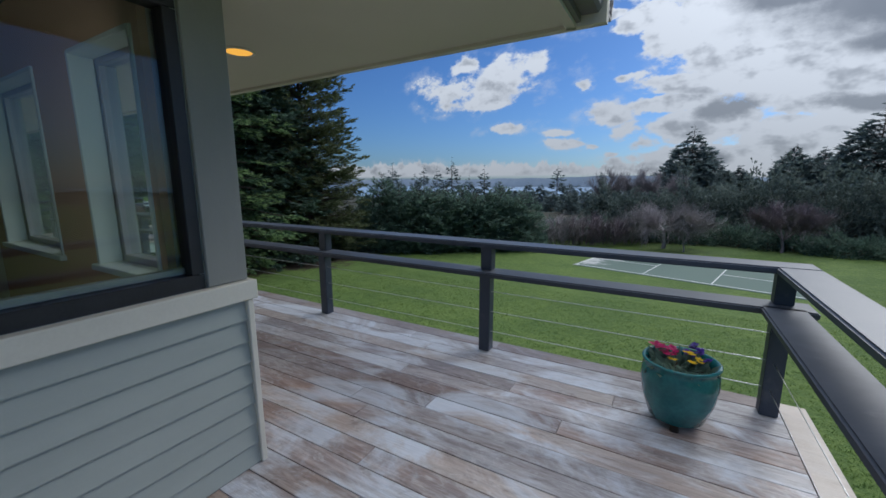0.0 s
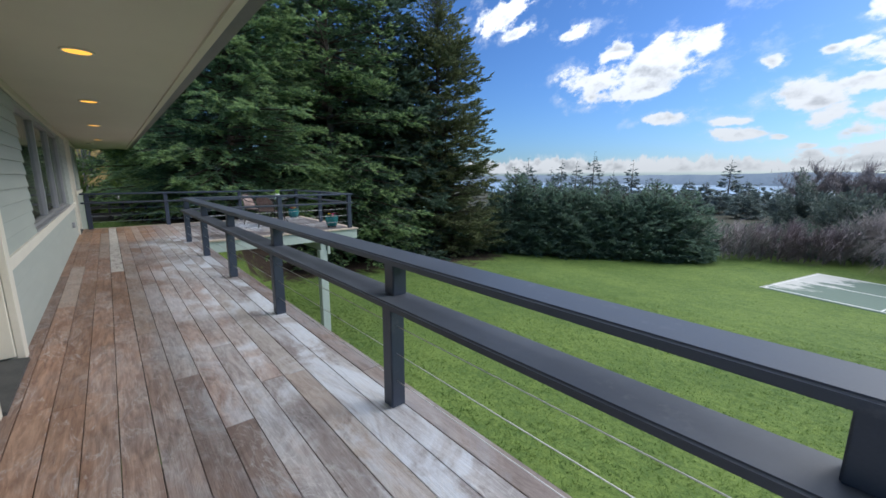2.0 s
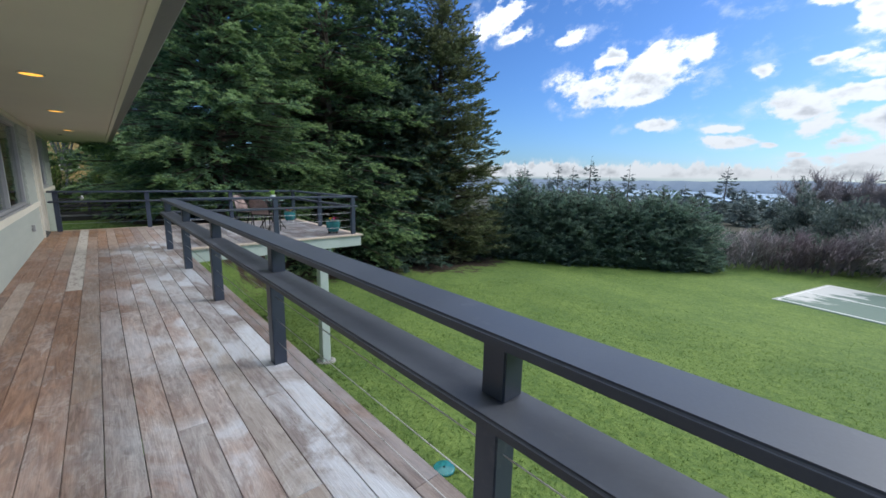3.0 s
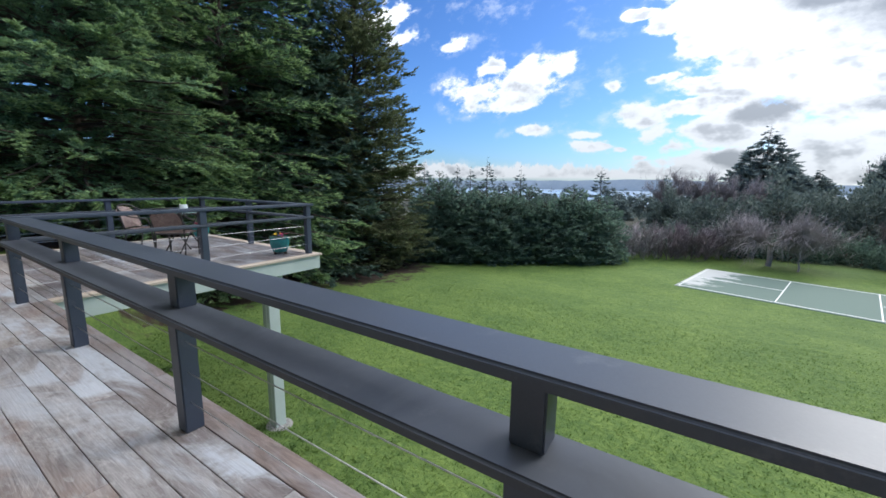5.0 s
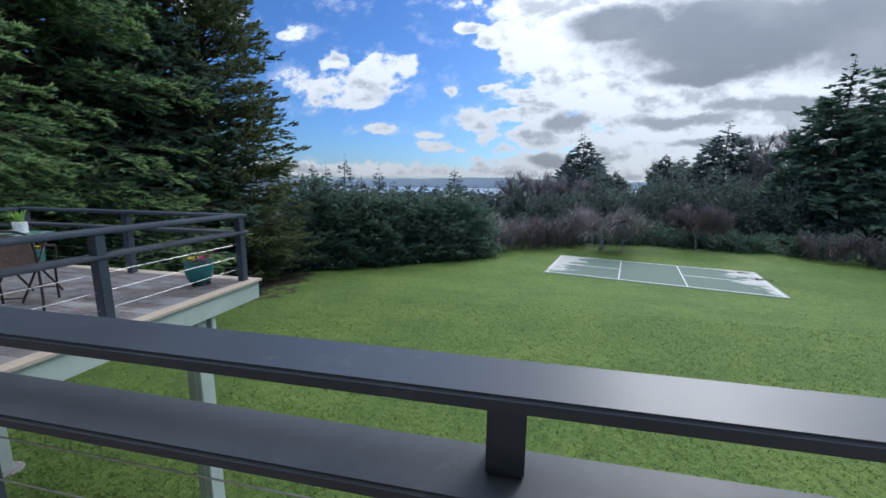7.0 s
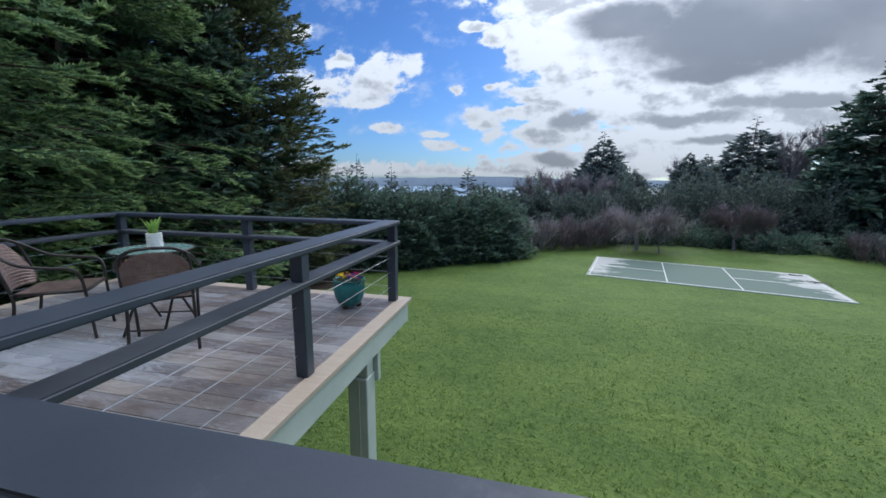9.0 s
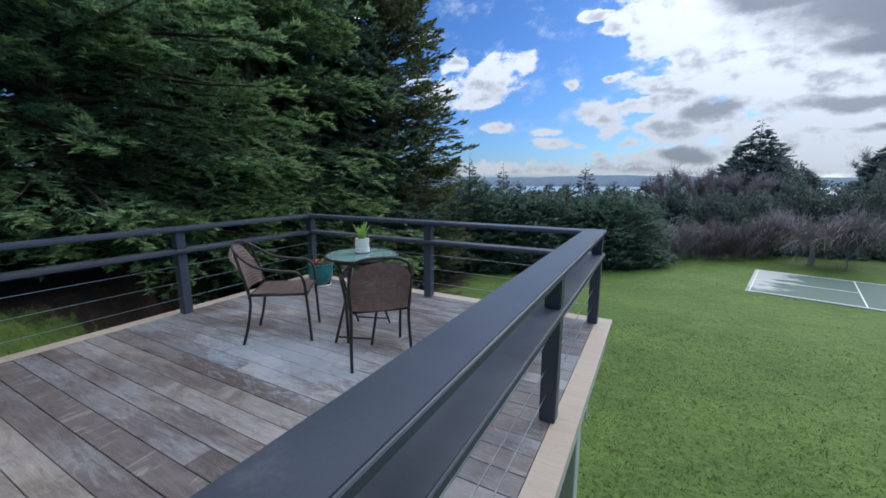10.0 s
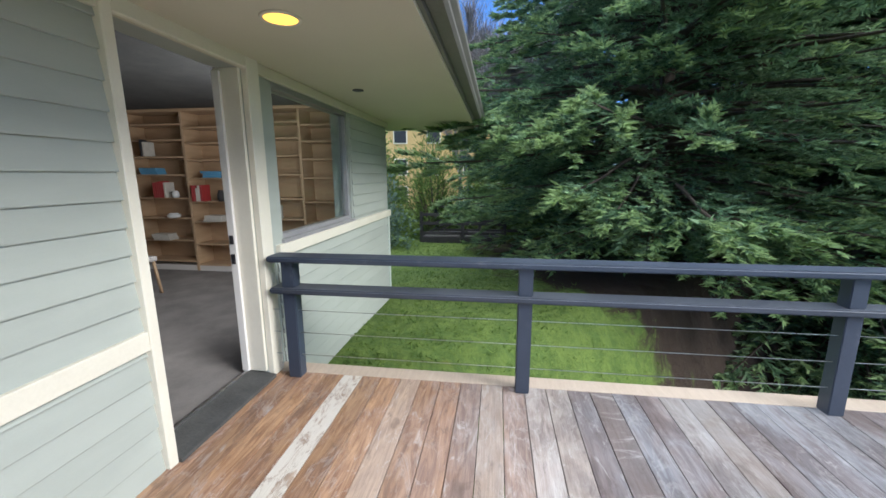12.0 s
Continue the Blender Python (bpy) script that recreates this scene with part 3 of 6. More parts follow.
def mesh_from(name, verts, faces, mat, parent=None, label="", smooth=False):
    me = bpy.data.meshes.new(name)
    verts, faces = np.asarray(verts, dtype=np.float32), np.asarray(faces, dtype=np.int32)
    k = faces.shape[1]
    me.vertices.add(len(verts))
    me.vertices.foreach_set("co", verts.ravel())
    me.loops.add(faces.size)
    me.loops.foreach_set("vertex_index", faces.ravel())
    me.polygons.add(len(faces))
    me.polygons.foreach_set("loop_start", np.arange(0, faces.size, k, dtype=np.int32))
    me.materials.append(mat)
    me.update(calc_edges=True)
    if smooth:
        me.polygons.foreach_set("use_smooth", np.ones(len(faces), dtype=bool))
    ob = new(name, me)
    if parent is not None:
        ob.parent = parent
    if label:
        ob["label"] = label
    return ob


def thing(name, x, y, z, rz=0.0, label="", category="", group="", kind=""):
    ob = new(name)
    ob.empty_display_size = 0.1
    ob.matrix_world = pose(x, y, z, 0, 0, rz)
    return tagged(ob, label, category, group, kind)


def tube(bm, pts, radius, sides=8, taper=None):
    """A round bar along a line of points; taper: the radius at each point."""
    pts = [Vector(p) for p in pts]
    rings = []
    side = None
    for i, p in enumerate(pts):
        d = (pts[min(i + 1, len(pts) - 1)] - pts[max(i - 1, 0)]).normalized()
        if side is None:
            side = d.orthogonal().normalized()
        side = (side - d * side.dot(d)).normalized()
        up = d.cross(side)
        r = taper[i] if taper else radius
        rings.append([bm.verts.new(p + (side * math.cos(a) + up * math.sin(a)) * r) for a in (2 * math.pi * k / sides for k in range(sides))])
    for a, b in zip(rings, rings[1:]):
        for k in range(sides):
            bm.faces.new((a[k], a[(k + 1) % sides], b[(k + 1) % sides], b[k]))
    bm.faces.new(rings[0][::-1])
    bm.faces.new(rings[-1])


def smooth_line(pts, n=6):
    """A Catmull-Rom line through the points."""
    p = [Vector(q) for q in pts]
    p = [p[0] * 2 - p[1]] + p + [p[-1] * 2 - p[-2]]
    out = []
    for a, b, c, d in zip(p, p[1:], p[2:], p[3:]):
        for k in range(n):
            t = k / n
            out.append(0.5 * ((2 * b) + (c - a) * t + (2 * a - 5 * b + 4 * c - d) * t * t + (3 * b - a - 3 * c + d) * t ** 3))
    return out + [p[-2]]


def lathe(profile, sides=32):
    bm = bmesh.new()
    rings = [[bm.verts.new((r * math.cos(2 * math.pi * k / sides), r * math.sin(2 * math.pi * k / sides), z)) for k in range(sides)] for r, z in profile]
    for a, b in zip(rings, rings[1:]):
        for k in range(sides):
            bm.faces.new((a[k], a[(k + 1) % sides], b[(k + 1) % sides], b[k]))
    bm.faces.new(rings[0][::-1])
    return bm


# ---- ground ----
def smoothstep(a, b, v):
    t = np.clip((v - a) / (b - a), 0, 1)
    return t * t * (3 - 2 * t)


def ground_z(x, y):
    """Lawn height: a hillside beside the house's end, a gentle fall to the court, woods falling to the water beyond."""
    x, y = np.asarray(x, float), np.asarray(y, float)
    lawn = -3.08 - 0.0775 * np.clip(y - 5.5, -4, 19.6)
    knoll = np.clip((-x - 14.5) * 0.5 - (y - 0.8) * 0.50 + 1.0, 0, 1)
    knoll = knoll * knoll * (3 - 2 * knoll)
    z = lawn * (1 - knoll) + (-0.37 - 0.03 * np.clip(-x - 15, 0, 40)) * knoll
    z = z + 0.04 * np.sin(x * 0.9 + 1) * np.sin(y * 0.7) * smoothstep(5.5, 8, y) * smoothstep(22, 18, y)
    z = z - 56 * smoothstep(55, 900, y)
    return z - 20 * smoothstep(80, 900, np.abs(x)) - 20 * smoothstep(60, 600, -y)


def axis(lo, hi, fine_lo, fine_hi, step):
    mid = np.arange(fine_lo, fine_hi + 1e-6, step)
    far = lambda d: np.geomspace(step, d, 26)[1:]
    return np.concatenate([(fine_lo - far(fine_lo - lo))[::-1], mid, fine_hi + far(hi - fine_hi)])


gx, gy = axis(-4500, 4500, -34, 26, 0.5), axis(-3000, 4600, -14, 60, 0.5)
X, Y = np.meshgrid(gx, gy)
idx = np.arange(X.size).reshape(X.shape)
quads = np.stack([idx[:-1, :-1], idx[:-1, 1:], idx[1:, 1:], idx[1:, :-1]], -1).reshape(-1, 4)
ground = mesh_from("ground", np.stack([X, Y, ground_z(X, Y)], -1).reshape(-1, 3), quads, M_LAWN, smooth=True)
tagged(ground, "sloping green lawn with mossy patches and bare earth", "lawn", kind="structure")
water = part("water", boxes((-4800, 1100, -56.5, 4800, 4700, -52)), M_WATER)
tagged(water, "distant calm blue-grey water", "water", kind="structure")


def ridge(name, y0, lo, hi, height, seed, mat):
    """A long wooded ridge on the horizon."""
    xs = np.linspace(lo, hi, 160)
    n = sum(np.sin(xs * f + seed * k) / k for k, f in ((1, 0.0011), (2, 0.0027), (3, 0.006), (5, 0.021)))
    top = height * (0.62 + 0.22 * n) * np.sin(np.pi * np.clip((xs - lo) / (hi - lo), 0.0, 1.0)) ** 0.35
    v = np.concatenate([np.stack([xs, np.full_like(xs, y0 - 60), np.full_like(xs, -60)], -1), np.stack([xs, np.full_like(xs, y0), top], -1), np.stack([xs, np.full_like(xs, y0 + 400), np.full_like(xs, -60)], -1)])
    k = len(xs)
    f = [(i + r * k, i + 1 + r * k, i + 1 + (r + 1) * k, i + (r + 1) * k) for r in range(2) for i in range(k - 1)]
    return tagged(mesh_from(name, v, f, mat, smooth=True), "hazy blue wooded hills across the water", "hills", kind="structure")


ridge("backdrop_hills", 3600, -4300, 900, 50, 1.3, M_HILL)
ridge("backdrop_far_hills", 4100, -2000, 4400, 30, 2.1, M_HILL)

# ---- house ----
HX0, HX1, HY = -17.57, -1.35, 0.815      # west end, east end, north face
SOFFIT = 2.21
FLOOR = 0.03
OPEN_N = [(-2.26, -1.60, 0.96, 2.03), (-3.82, -2.76, 0.96, 2.03), (-4.98, -4.08, -0.005, 2.12), (-12.05, -6.95, 0.76, 2.12), (-14.27, -13.385, -0.005, 2.14), (-16.10, -14.61, 0.965, 2.145)]


def wall_boxes(lo, hi, z0, z1, openings, make):
    """Boxes for a wall from lo to hi, with openings (lo, hi, bottom, top) left out."""
    out, at = [], lo
    for a, b, c, d in sorted(openings):
        out.append(make(at, a, z0, z1))
        if c > z0 + 0.01:
            out.append(make(a, b, z0, c))
        if d < z1 - 0.01:
            out.append(make(a, b, d, z1))
        at = b
    out.append(make(at, hi, z0, z1))
    return out


wall_n = part("wall_north", boxes(*wall_boxes(HX0, HX1 - 0.014, -3.4, SOFFIT + 0.1, OPEN_N, lambda a, b, c, d: (a, HY - 0.17, c, b, HY - 0.012, d))), M_SIDING)
tagged(wall_n, "sage green lap siding wall with cream trim", "wall", kind="structure")
OPEN_E = [(-2.2, 0.665, 0.965, 2.10)]
wall_e = part("wall_east", boxes(*wall_boxes(-9.0, HY - 0.17, -3.4, SOFFIT + 0.1, OPEN_E, lambda a, b, c, d: (HX1 - 0.17, a, c, HX1 - 0.012, b, d))), M_SIDING)
tagged(wall_e, "sage green lap siding wall below a large window", "wall", kind="structure")
wall_w = part("wall_west", boxes((HX0, -9.0, -3.4, HX0 + 0.17, HY - 0.17, SOFFIT + 0.1)), M_SIDING)
tagged(wall_w, "sage green house end wall", "wall", kind="structure")
wall_s = part("wall_south", boxes((HX0, -9.17, -3.4, HX1, -9.0, SOFFIT + 0.1)), M_SIDING)
tagged(wall_s, "plain house back wall", "wall", kind="structure")
house_floor = part("floor", boxes((HX0 + 0.175, -9.0, -0.2, HX1 - 0.17, HY - 0.17, FLOOR)), M_CARPET)
tagged(house_floor, "grey carpeted floor", "floor", kind="structure")
ceiling = part("ceiling", boxes((HX0 + 0.17, -9.0, 2.42, HX1 - 0.17, HY - 0.17, 2.5)), M_INNER)
tagged(ceiling, "plain white room ceiling", "ceiling", kind="structure")
INSIDE = [part("wall_inner_1", boxes((-11.6, -9.0, FLOOR, -11.5, HY - 0.18, 2.42)), M_INNER), part("wall_inner_2", boxes((-6.1, -9.0, FLOOR, -6.0, HY - 0.18, 2.42)), M_TAN),
          part("wall_inner_3", boxes((HX0 + 0.18, -3.4, FLOOR, -11.6, -3.3, 2.42)), M_INNER), part("wall_inner_4", boxes((-6.0, -4.6, FLOOR, HX1 - 0.18, -4.5, 2.42)), M_TAN),
          part("wall_inner_5", boxes(*wall_boxes(-6.0, HX1 - 0.19, FLOOR, 2.42, [o for o in OPEN_N if o[0] > -6], lambda a, b, c, d: (a, HY - 0.205, c, b, HY - 0.172, d))), M_TAN)]
for w in INSIDE:
    tagged(w, "plain painted room wall", "wall", kind="structure")

LAP, LAP_EAST = 0.1239, 0.107
lap_cache = {}


def lap_board(a, b, z, h, parent, along_x=True):
    """One siding board: thin at the top, thick at its lower edge."""
    key = (round(b - a, 2), round(h, 3), along_x)
    if key not in lap_cache:
        bm = bmesh.new()
        L = b - a
        prof = [(0.0, 0.0), (0.019, 0.0), (0.020, 0.005), (0.003, h + 0.012), (0.0, h + 0.012)]
        ends = [[bm.verts.new((s, p, z_)) if along_x else bm.verts.new((p, s, z_)) for p, z_ in prof] for s in (0, L)]
        for k in range(5):
            q = (ends[0][k], ends[1][k], ends[1][(k + 1) % 5], ends[0][(k + 1) % 5])
            bm.faces.new(q[::-1] if along_x else q)
        bm.faces.new(ends[0] if along_x else ends[0][::-1]); bm.faces.new(ends[1][::-1] if along_x else ends[1])
        bmesh.ops.recalc_face_normals(bm, faces=list(bm.faces))
        me = bpy.data.meshes.new("siding_board")
        bm.to_mesh(me)
        bm.free()
        me.materials.append(M_SIDING)
        lap_cache[key] = me
    ob = new("siding_board", lap_cache[key])
    ob.location = (a, HY - 0.012, z) if along_x else (HX1 - 0.012, a, z)
    ob.parent = parent
    return ob


TRIM_Z0, TRIM_Z1 = 0.855, 0.945
BAND_Z0, BAND_Z1 = 0.65, 0.745      # the band steps down between the doors
# boards between the trims
def courses(a, b, bottom, top, pitch, first, along_x=True, parent=None):
    """Siding boards from a to b, one above the other, the top one cut to fit."""
    z = first + pitch * math.ceil((bottom - first) / pitch - 1e-6)
    while z < top - 0.02:
        lap_board(a, b, z, min(pitch, top - z - 0.012), parent, along_x)
        z += pitch


courses(-17.49, -14.5, -1.3, TRIM_Z0, LAP, -0.005, parent=wall_n)
courses(-17.49, -16.12, TRIM_Z1 - 0.06, SOFFIT - 0.03, LAP, -0.005, parent=wall_n)
courses(-3.96, -1.455, -0.01, TRIM_Z0, LAP, -0.005, parent=wall_n)
courses(-13.33, -5.12, -0.01, BAND_Z0, LAP, -0.005, parent=wall_n)
for a, b in ((-13.33, -12.07), (-6.93, -5.12)):
    courses(a, b, BAND_Z1 - 0.06, SOFFIT - 0.03, LAP, -0.005, parent=wall_n)
courses(-9.0, HY + 0.012, 0.0, TRIM_Z0, LAP_EAST, 0.003, False, wall_e)


def trim(name, dims, mat=M_TRIM, label="cream painted wood trim board", soft=0.004):
    return tagged(part(name, boxes(dims, soft=soft), mat), label, "trim", kind="structure")


trim("trim_sill_band_1", (HX0 - 0.03, HY - 0.012, TRIM_Z0, -14.5, HY + 0.03, TRIM_Z1))
trim("trim_sill_band_2", (-13.33, HY - 0.012, BAND_Z0, -5.11, HY + 0.03, BAND_Z1))
trim("trim_sill_band_3", (-3.985, HY - 0.012, TRIM_Z0, HX1 - 0.014, HY + 0.060, TRIM_Z1))
trim("trim_sill_band_4", (HX1 - 0.012, -9.0, TRIM_Z0, HX1 + 0.034, HY + 0.060, TRIM_Z1))
trim("trim_corner_1", (HX1 - 0.085, HY + 0.012, 0.0, HX1 + 0.022, HY + 0.042, TRIM_Z0 - 0.002), M_TRIM, "cream painted corner board")
trim("trim_corner_post", (HX1 - 0.11, 0.668, TRIM_Z1 + 0.002, HX1 + 0.004, HY + 0.034, SOFFIT - 0.002), M_POST_SHADED, "olive grey corner post, darkened for eave shade")
trim("trim_corner_3", (HX0, HY - 0.011, -1.2, -17.49, HY + 0.014, TRIM_Z0 - 0.002), M_FASCIA, "pale painted corner board")
trim("trim_frieze", (HX0, HY - 0.011, SOFFIT - 0.075, HX1 - 0.12, HY + 0.022, SOFFIT - 0.003), M_SOFFIT, "frieze board under the soffit")


def window(name, a, b, z0, z1, lights, frame_mat, label):
    """A window in the north wall, set in a little from its face: frame, mullions, one pane for each light."""
    w = thing(name, (a + b) / 2, HY - 0.07, z0, 0, label, "window", kind="structure")
    L, H, d = b - a, z1 - z0, 0.045
    def local(dims):
        return boxes(*dims, soft=0.003)
    part("window_frame", local([(-L / 2, -0.035, 0, L / 2, 0.035, d), (-L / 2, -0.035, H - d, L / 2, 0.035, H), (-L / 2, -0.035, d, -L / 2 + d, 0.035, H - d), (L / 2 - d, -0.035, d, L / 2, 0.035, H - d)]), frame_mat, w)
    step = (L - 2 * d) / lights
    for k in range(lights):
        x0 = -L / 2 + d + k * step
        if k:
            part("mullion", local([(x0 - 0.035, -0.033, d, x0 + 0.035, 0.037, H - d)]), frame_mat, w)
        p = part("pane", boxes((x0 + 0.002, -0.008, d - 0.004, x0 + step - 0.002, -0.002, H - d + 0.004)), M_GLASS, w)
        p.visible_shadow = False
    part("window_sill", local([(-L / 2 - 0.02, 0.036, -0.02, L / 2 + 0.02, 0.085, 0.012)]), frame_mat, w)
    return w


window("window_1", *OPEN_N[0], 1, M_FRAME_GREY, "grey framed window with white inner reveal")
window("window_2", *OPEN_N[1], 1, M_FRAME_GREY, "grey framed window with white inner reveal")
window("window_3", *OPEN_N[3], 3, M_FRAME_GREY, "wide three-light grey aluminium window")
window("window_4", *OPEN_N[5], 1, M_FRAME_GREY, "grey framed picture window beside the open door")
for a, b, c, d in (OPEN_N[0], OPEN_N[1], OPEN_N[5]):   # inner reveals
    trim("trim_reveal", (a + 0.021, 0.60, d - 0.02, b - 0.021, HY - 0.11, d + 0.004), M_FASCIA, "pale window head reveal")
    trim("trim_reveal", (a - 0.004, 0.60, c, a + 0.02, HY - 0.11, d), M_FASCIA, "pale window reveal")
    trim("trim_reveal", (b - 0.02, 0.60, c, b + 0.004, HY - 0.11, d), M_FASCIA, "pale window reveal")
    trim("trim_reveal", (a - 0.03, 0.58, c - 0.02, b + 0.03, HY - 0.11, c + 0.012), M_FASCIA, "pale inner window sill")

win_e = thing("window_5", HX1 - 0.05, (OPEN_E[0][0] + OPEN_E[0][1]) / 2, 0.965, 0, "large picture window with dark bronze frame", "window", kind="structure")
Lh, Hh = (OPEN_E[0][1] - OPEN_E[0][0]) / 2, OPEN_E[0][3] - 0.965
part("window_frame", boxes((-0.04, -Lh, -0.02, 0.04, Lh, 0.045), (-0.04, -Lh, Hh - 0.05, 0.04, Lh, Hh), (-0.04, Lh - 0.05, 0.045, 0.04, Lh, Hh - 0.05), (-0.04, -Lh, 0.045, 0.04, -Lh + 0.05, Hh - 0.05), soft=0.003), M_FRAME_DARK, win_e)
part("bead", boxes((-0.045, -Lh + 0.05, 0.046, -0.01, Lh - 0.05, 0.075), soft=0.003), M_FRAME_GREY, win_e, "grey glazing bead")
part("pane", boxes((-0.005, -Lh + 0.045, 0.04, 0.001, Lh - 0.045, Hh - 0.045)), M_GLASS, win_e).visible_shadow = False


def door_set(name, a, b, top, label):
    """Casing, jambs and threshold round a door opening."""
    d = thing(name, (a + b) / 2, HY, 0, 0, label, "door", kind="structure")
    w = (b - a) / 2
    part("casing", boxes((-w - 0.13, -0.01, 0.0, -w, 0.035, top + 0.08), soft=0.004), M_TRIM, d)
    part("casing", boxes((w, -0.01, 0.0, w + 0.055, 0.035, top + 0.08), soft=0.004), M_TRIM, d)
    part("head_casing", boxes((-w - 0.002, -0.01, top, w + 0.002, 0.033, top + 0.078), soft=0.004), M_TRIM, d)
    part("jamb", boxes((-w - 0.001, -0.19, 0.05, -w + 0.025, -0.012, top), soft=0.003), M_TRIM, d)
    part("jamb", boxes((w - 0.025, -0.19, 0.05, w + 0.001, -0.012, top), soft=0.003), M_TRIM, d)
    bm = bmesh.new()
    box(bm, -w + 0.001, -0.168, 0.0, w - 0.001, 0.05, 0.05)
    for v in bm.verts:
        if v.co.y > 0 and v.co.z > 0.02:
            v.co.z = 0.022
    part("threshold", bm, M_ROOF, d, "dark grey sloping threshold")
    part("threshold_strip", boxes((-w + 0.02, -0.166, 0.045, w - 0.02, -0.146, 0.060), soft=0.004), M_STEEL, d, "worn metal sliding track")
    return d


door_1 = door_set("door_1", -4.98, -4.08, 2.12, "closed cream painted door with round knob")
leaf = part("door_leaf", boxes((-0.43, -0.15, 0.06, 0.43, -0.11, 2.11), soft=0.004), M_TRIM, door_1)
part("knob", lathe([(0.008, 0.0), (0.01, 0.03), (0.026, 0.036), (0.03, 0.05), (0.02, 0.064), (0.002, 0.067)], 14), M_STEEL, leaf, smooth=True).matrix_world = pose(-4.88, HY - 0.11, 1.0, -90, 0, 0)
door_2 = door_set("door_2", -14.27, -13.385, 2.14, "open doorway with cream casing and sliding track")
edge = part("door_leaf", boxes((-0.418, -0.186, 0.055, -0.395, -0.135, 2.12), soft=0.003), M_INNER, door_2, "white edge of the open sliding door")
part("latch", boxes((-0.396, -0.175, 0.86, -0.388, -0.147, 0.93), (-0.396, -0.175, 1.0, -0.388, -0.147, 1.06), soft=0.002), M_FRAME_DARK, edge, "black latch")

# eave: flat soffit, fascia, gutter, roof
EX0, EX1, EY = -18.6, -0.19, 2.05
for nm, dims in (("soffit_north", (EX0, HY - 0.16, SOFFIT, EX1, EY, SOFFIT + 0.03)), ("soffit_east", (HX1 - 0.16, -9.0, SOFFIT, EX1, HY - 0.16, SOFFIT + 0.03)), ("soffit_west", (EX0, -9.0, SOFFIT, HX0 + 0.16, HY - 0.16, SOFFIT + 0.03))):
    tagged(part(nm, boxes(dims), M_SOFFIT), "flat beige painted soffit with recessed lights", "soffit", kind="structure")


def gutter(name, length):
    """A stepped fascia with a moulded gutter, along x, outer side +y."""
    t = thing(name, 0, 0, 0, 0, "grey metal gutter on a stepped fascia", "gutter", kind="structure")
    prof = [("fascia", [(-0.02, -0.02), (0.03, -0.02), (0.03, 0.20), (-0.02, 0.20)], M_SOFFIT), ("fascia_board", [(0.032, 0.0), (0.055, 0.0), (0.055, 0.2), (0.032, 0.2)], M_GUTTER),
            ("gutter_trough", [(0.058, 0.03), (0.14, 0.03), (0.155, 0.05), (0.155, 0.08), (0.18, 0.11), (0.18, 0.15), (0.172, 0.15), (0.165, 0.115), (0.14, 0.085), (0.135, 0.045), (0.058, 0.045)], M_GUTTER)]
    for nm, pr, mt in prof:
        bm = bmesh.new()
        e = [[bm.verts.new((s, p, z)) for p, z in pr] for s in (0, length)]
        n = len(pr)
        for k in range(n):
            bm.faces.new((e[0][k], e[1][k], e[1][(k + 1) % n], e[0][(k + 1) % n]))
        bm.faces.new(e[0]); bm.faces.new(e[1][::-1])
        bmesh.ops.recalc_face_normals(bm, faces=list(bm.faces))
        part(nm, bm, mt, t)
    return t


gutter("gutter_1", EX1 - EX0 + 0.18).matrix_world = pose(EX0 - 0.0, EY, SOFFIT)
gutter("gutter_2", 11.0).matrix_world = pose(EX1, EY, SOFFIT, 0, 0, -90)
roof = bmesh.new()
ridge_y, rise = -4.0, 2.3
rv = [roof.verts.new(p) for p in ((EX0, EY + 0.06, SOFFIT + 0.2), (EX1 + 0.06, EY + 0.06, SOFFIT + 0.2), (EX1 + 0.06, -10.0, SOFFIT + 0.2), (EX0, -10.0, SOFFIT + 0.2), (EX0 + 3, ridge_y, SOFFIT + rise), (EX1 - 3, ridge_y, SOFFIT + rise))]
for f in ((0, 1, 5, 4), (1, 2, 5), (2, 3, 4, 5), (3, 0, 4), (3, 2, 1, 0)):
    roof.faces.new([rv[i] for i in f])
tagged(part("roof", roof, M_ROOF), "low dark shingled hip roof", "roof", kind="structure")

for lx in (-2.09, -4.85, -7.3, -10.2, -13.74):
    lamp = thing("recessed_light", lx, 1.40, SOFFIT, 0, "round recessed soffit light glowing warm yellow", "light", "recessed lights in the soffit")
    part("trim_ring", lathe([(0.098, -0.001), (0.098, -0.007), (0.082, -0.009), (0.078, -0.002)], 28), M_TRIM, lamp, smooth=True)
    bm = bmesh.new()
    bmesh.ops.create_circle(bm, cap_ends=True, segments=28, radius=0.08)
    for f in bm.faces:
        f.normal_flip()
    lens = part("lens", bm, M_LAMP, lamp, "glowing lens")
    lens.location = (0, 0, -0.004)
    # ring of the reflector around the lens, made to glow itself
    part("reflector_ring", lathe([(0.081, -0.0045), (0.080, -0.0052), (0.070, -0.0052), (0.069, -0.0045)], 28), M_REFLECTOR_GLOW, lamp, "reflector ring with added amber glow")
vent = thing("soffit_vent", -15.35, 1.2, SOFFIT, 0, "small dark round vent in the soffit", "vent")
part("cover", lathe([(0.05, 0.0), (0.05, -0.008), (0.03, -0.012), (0.005, -0.013)], 18), M_FRAME_DARK, vent)
outlet = thing("outlet_box", -11.8, HY, 0.36, 0, "small grey weatherproof outlet box on siding", "outlet")
part("body", boxes((-0.035, 0.003, -0.055, 0.035, 0.05, 0.055), soft=0.006), M_FRAME_GREY, outlet)

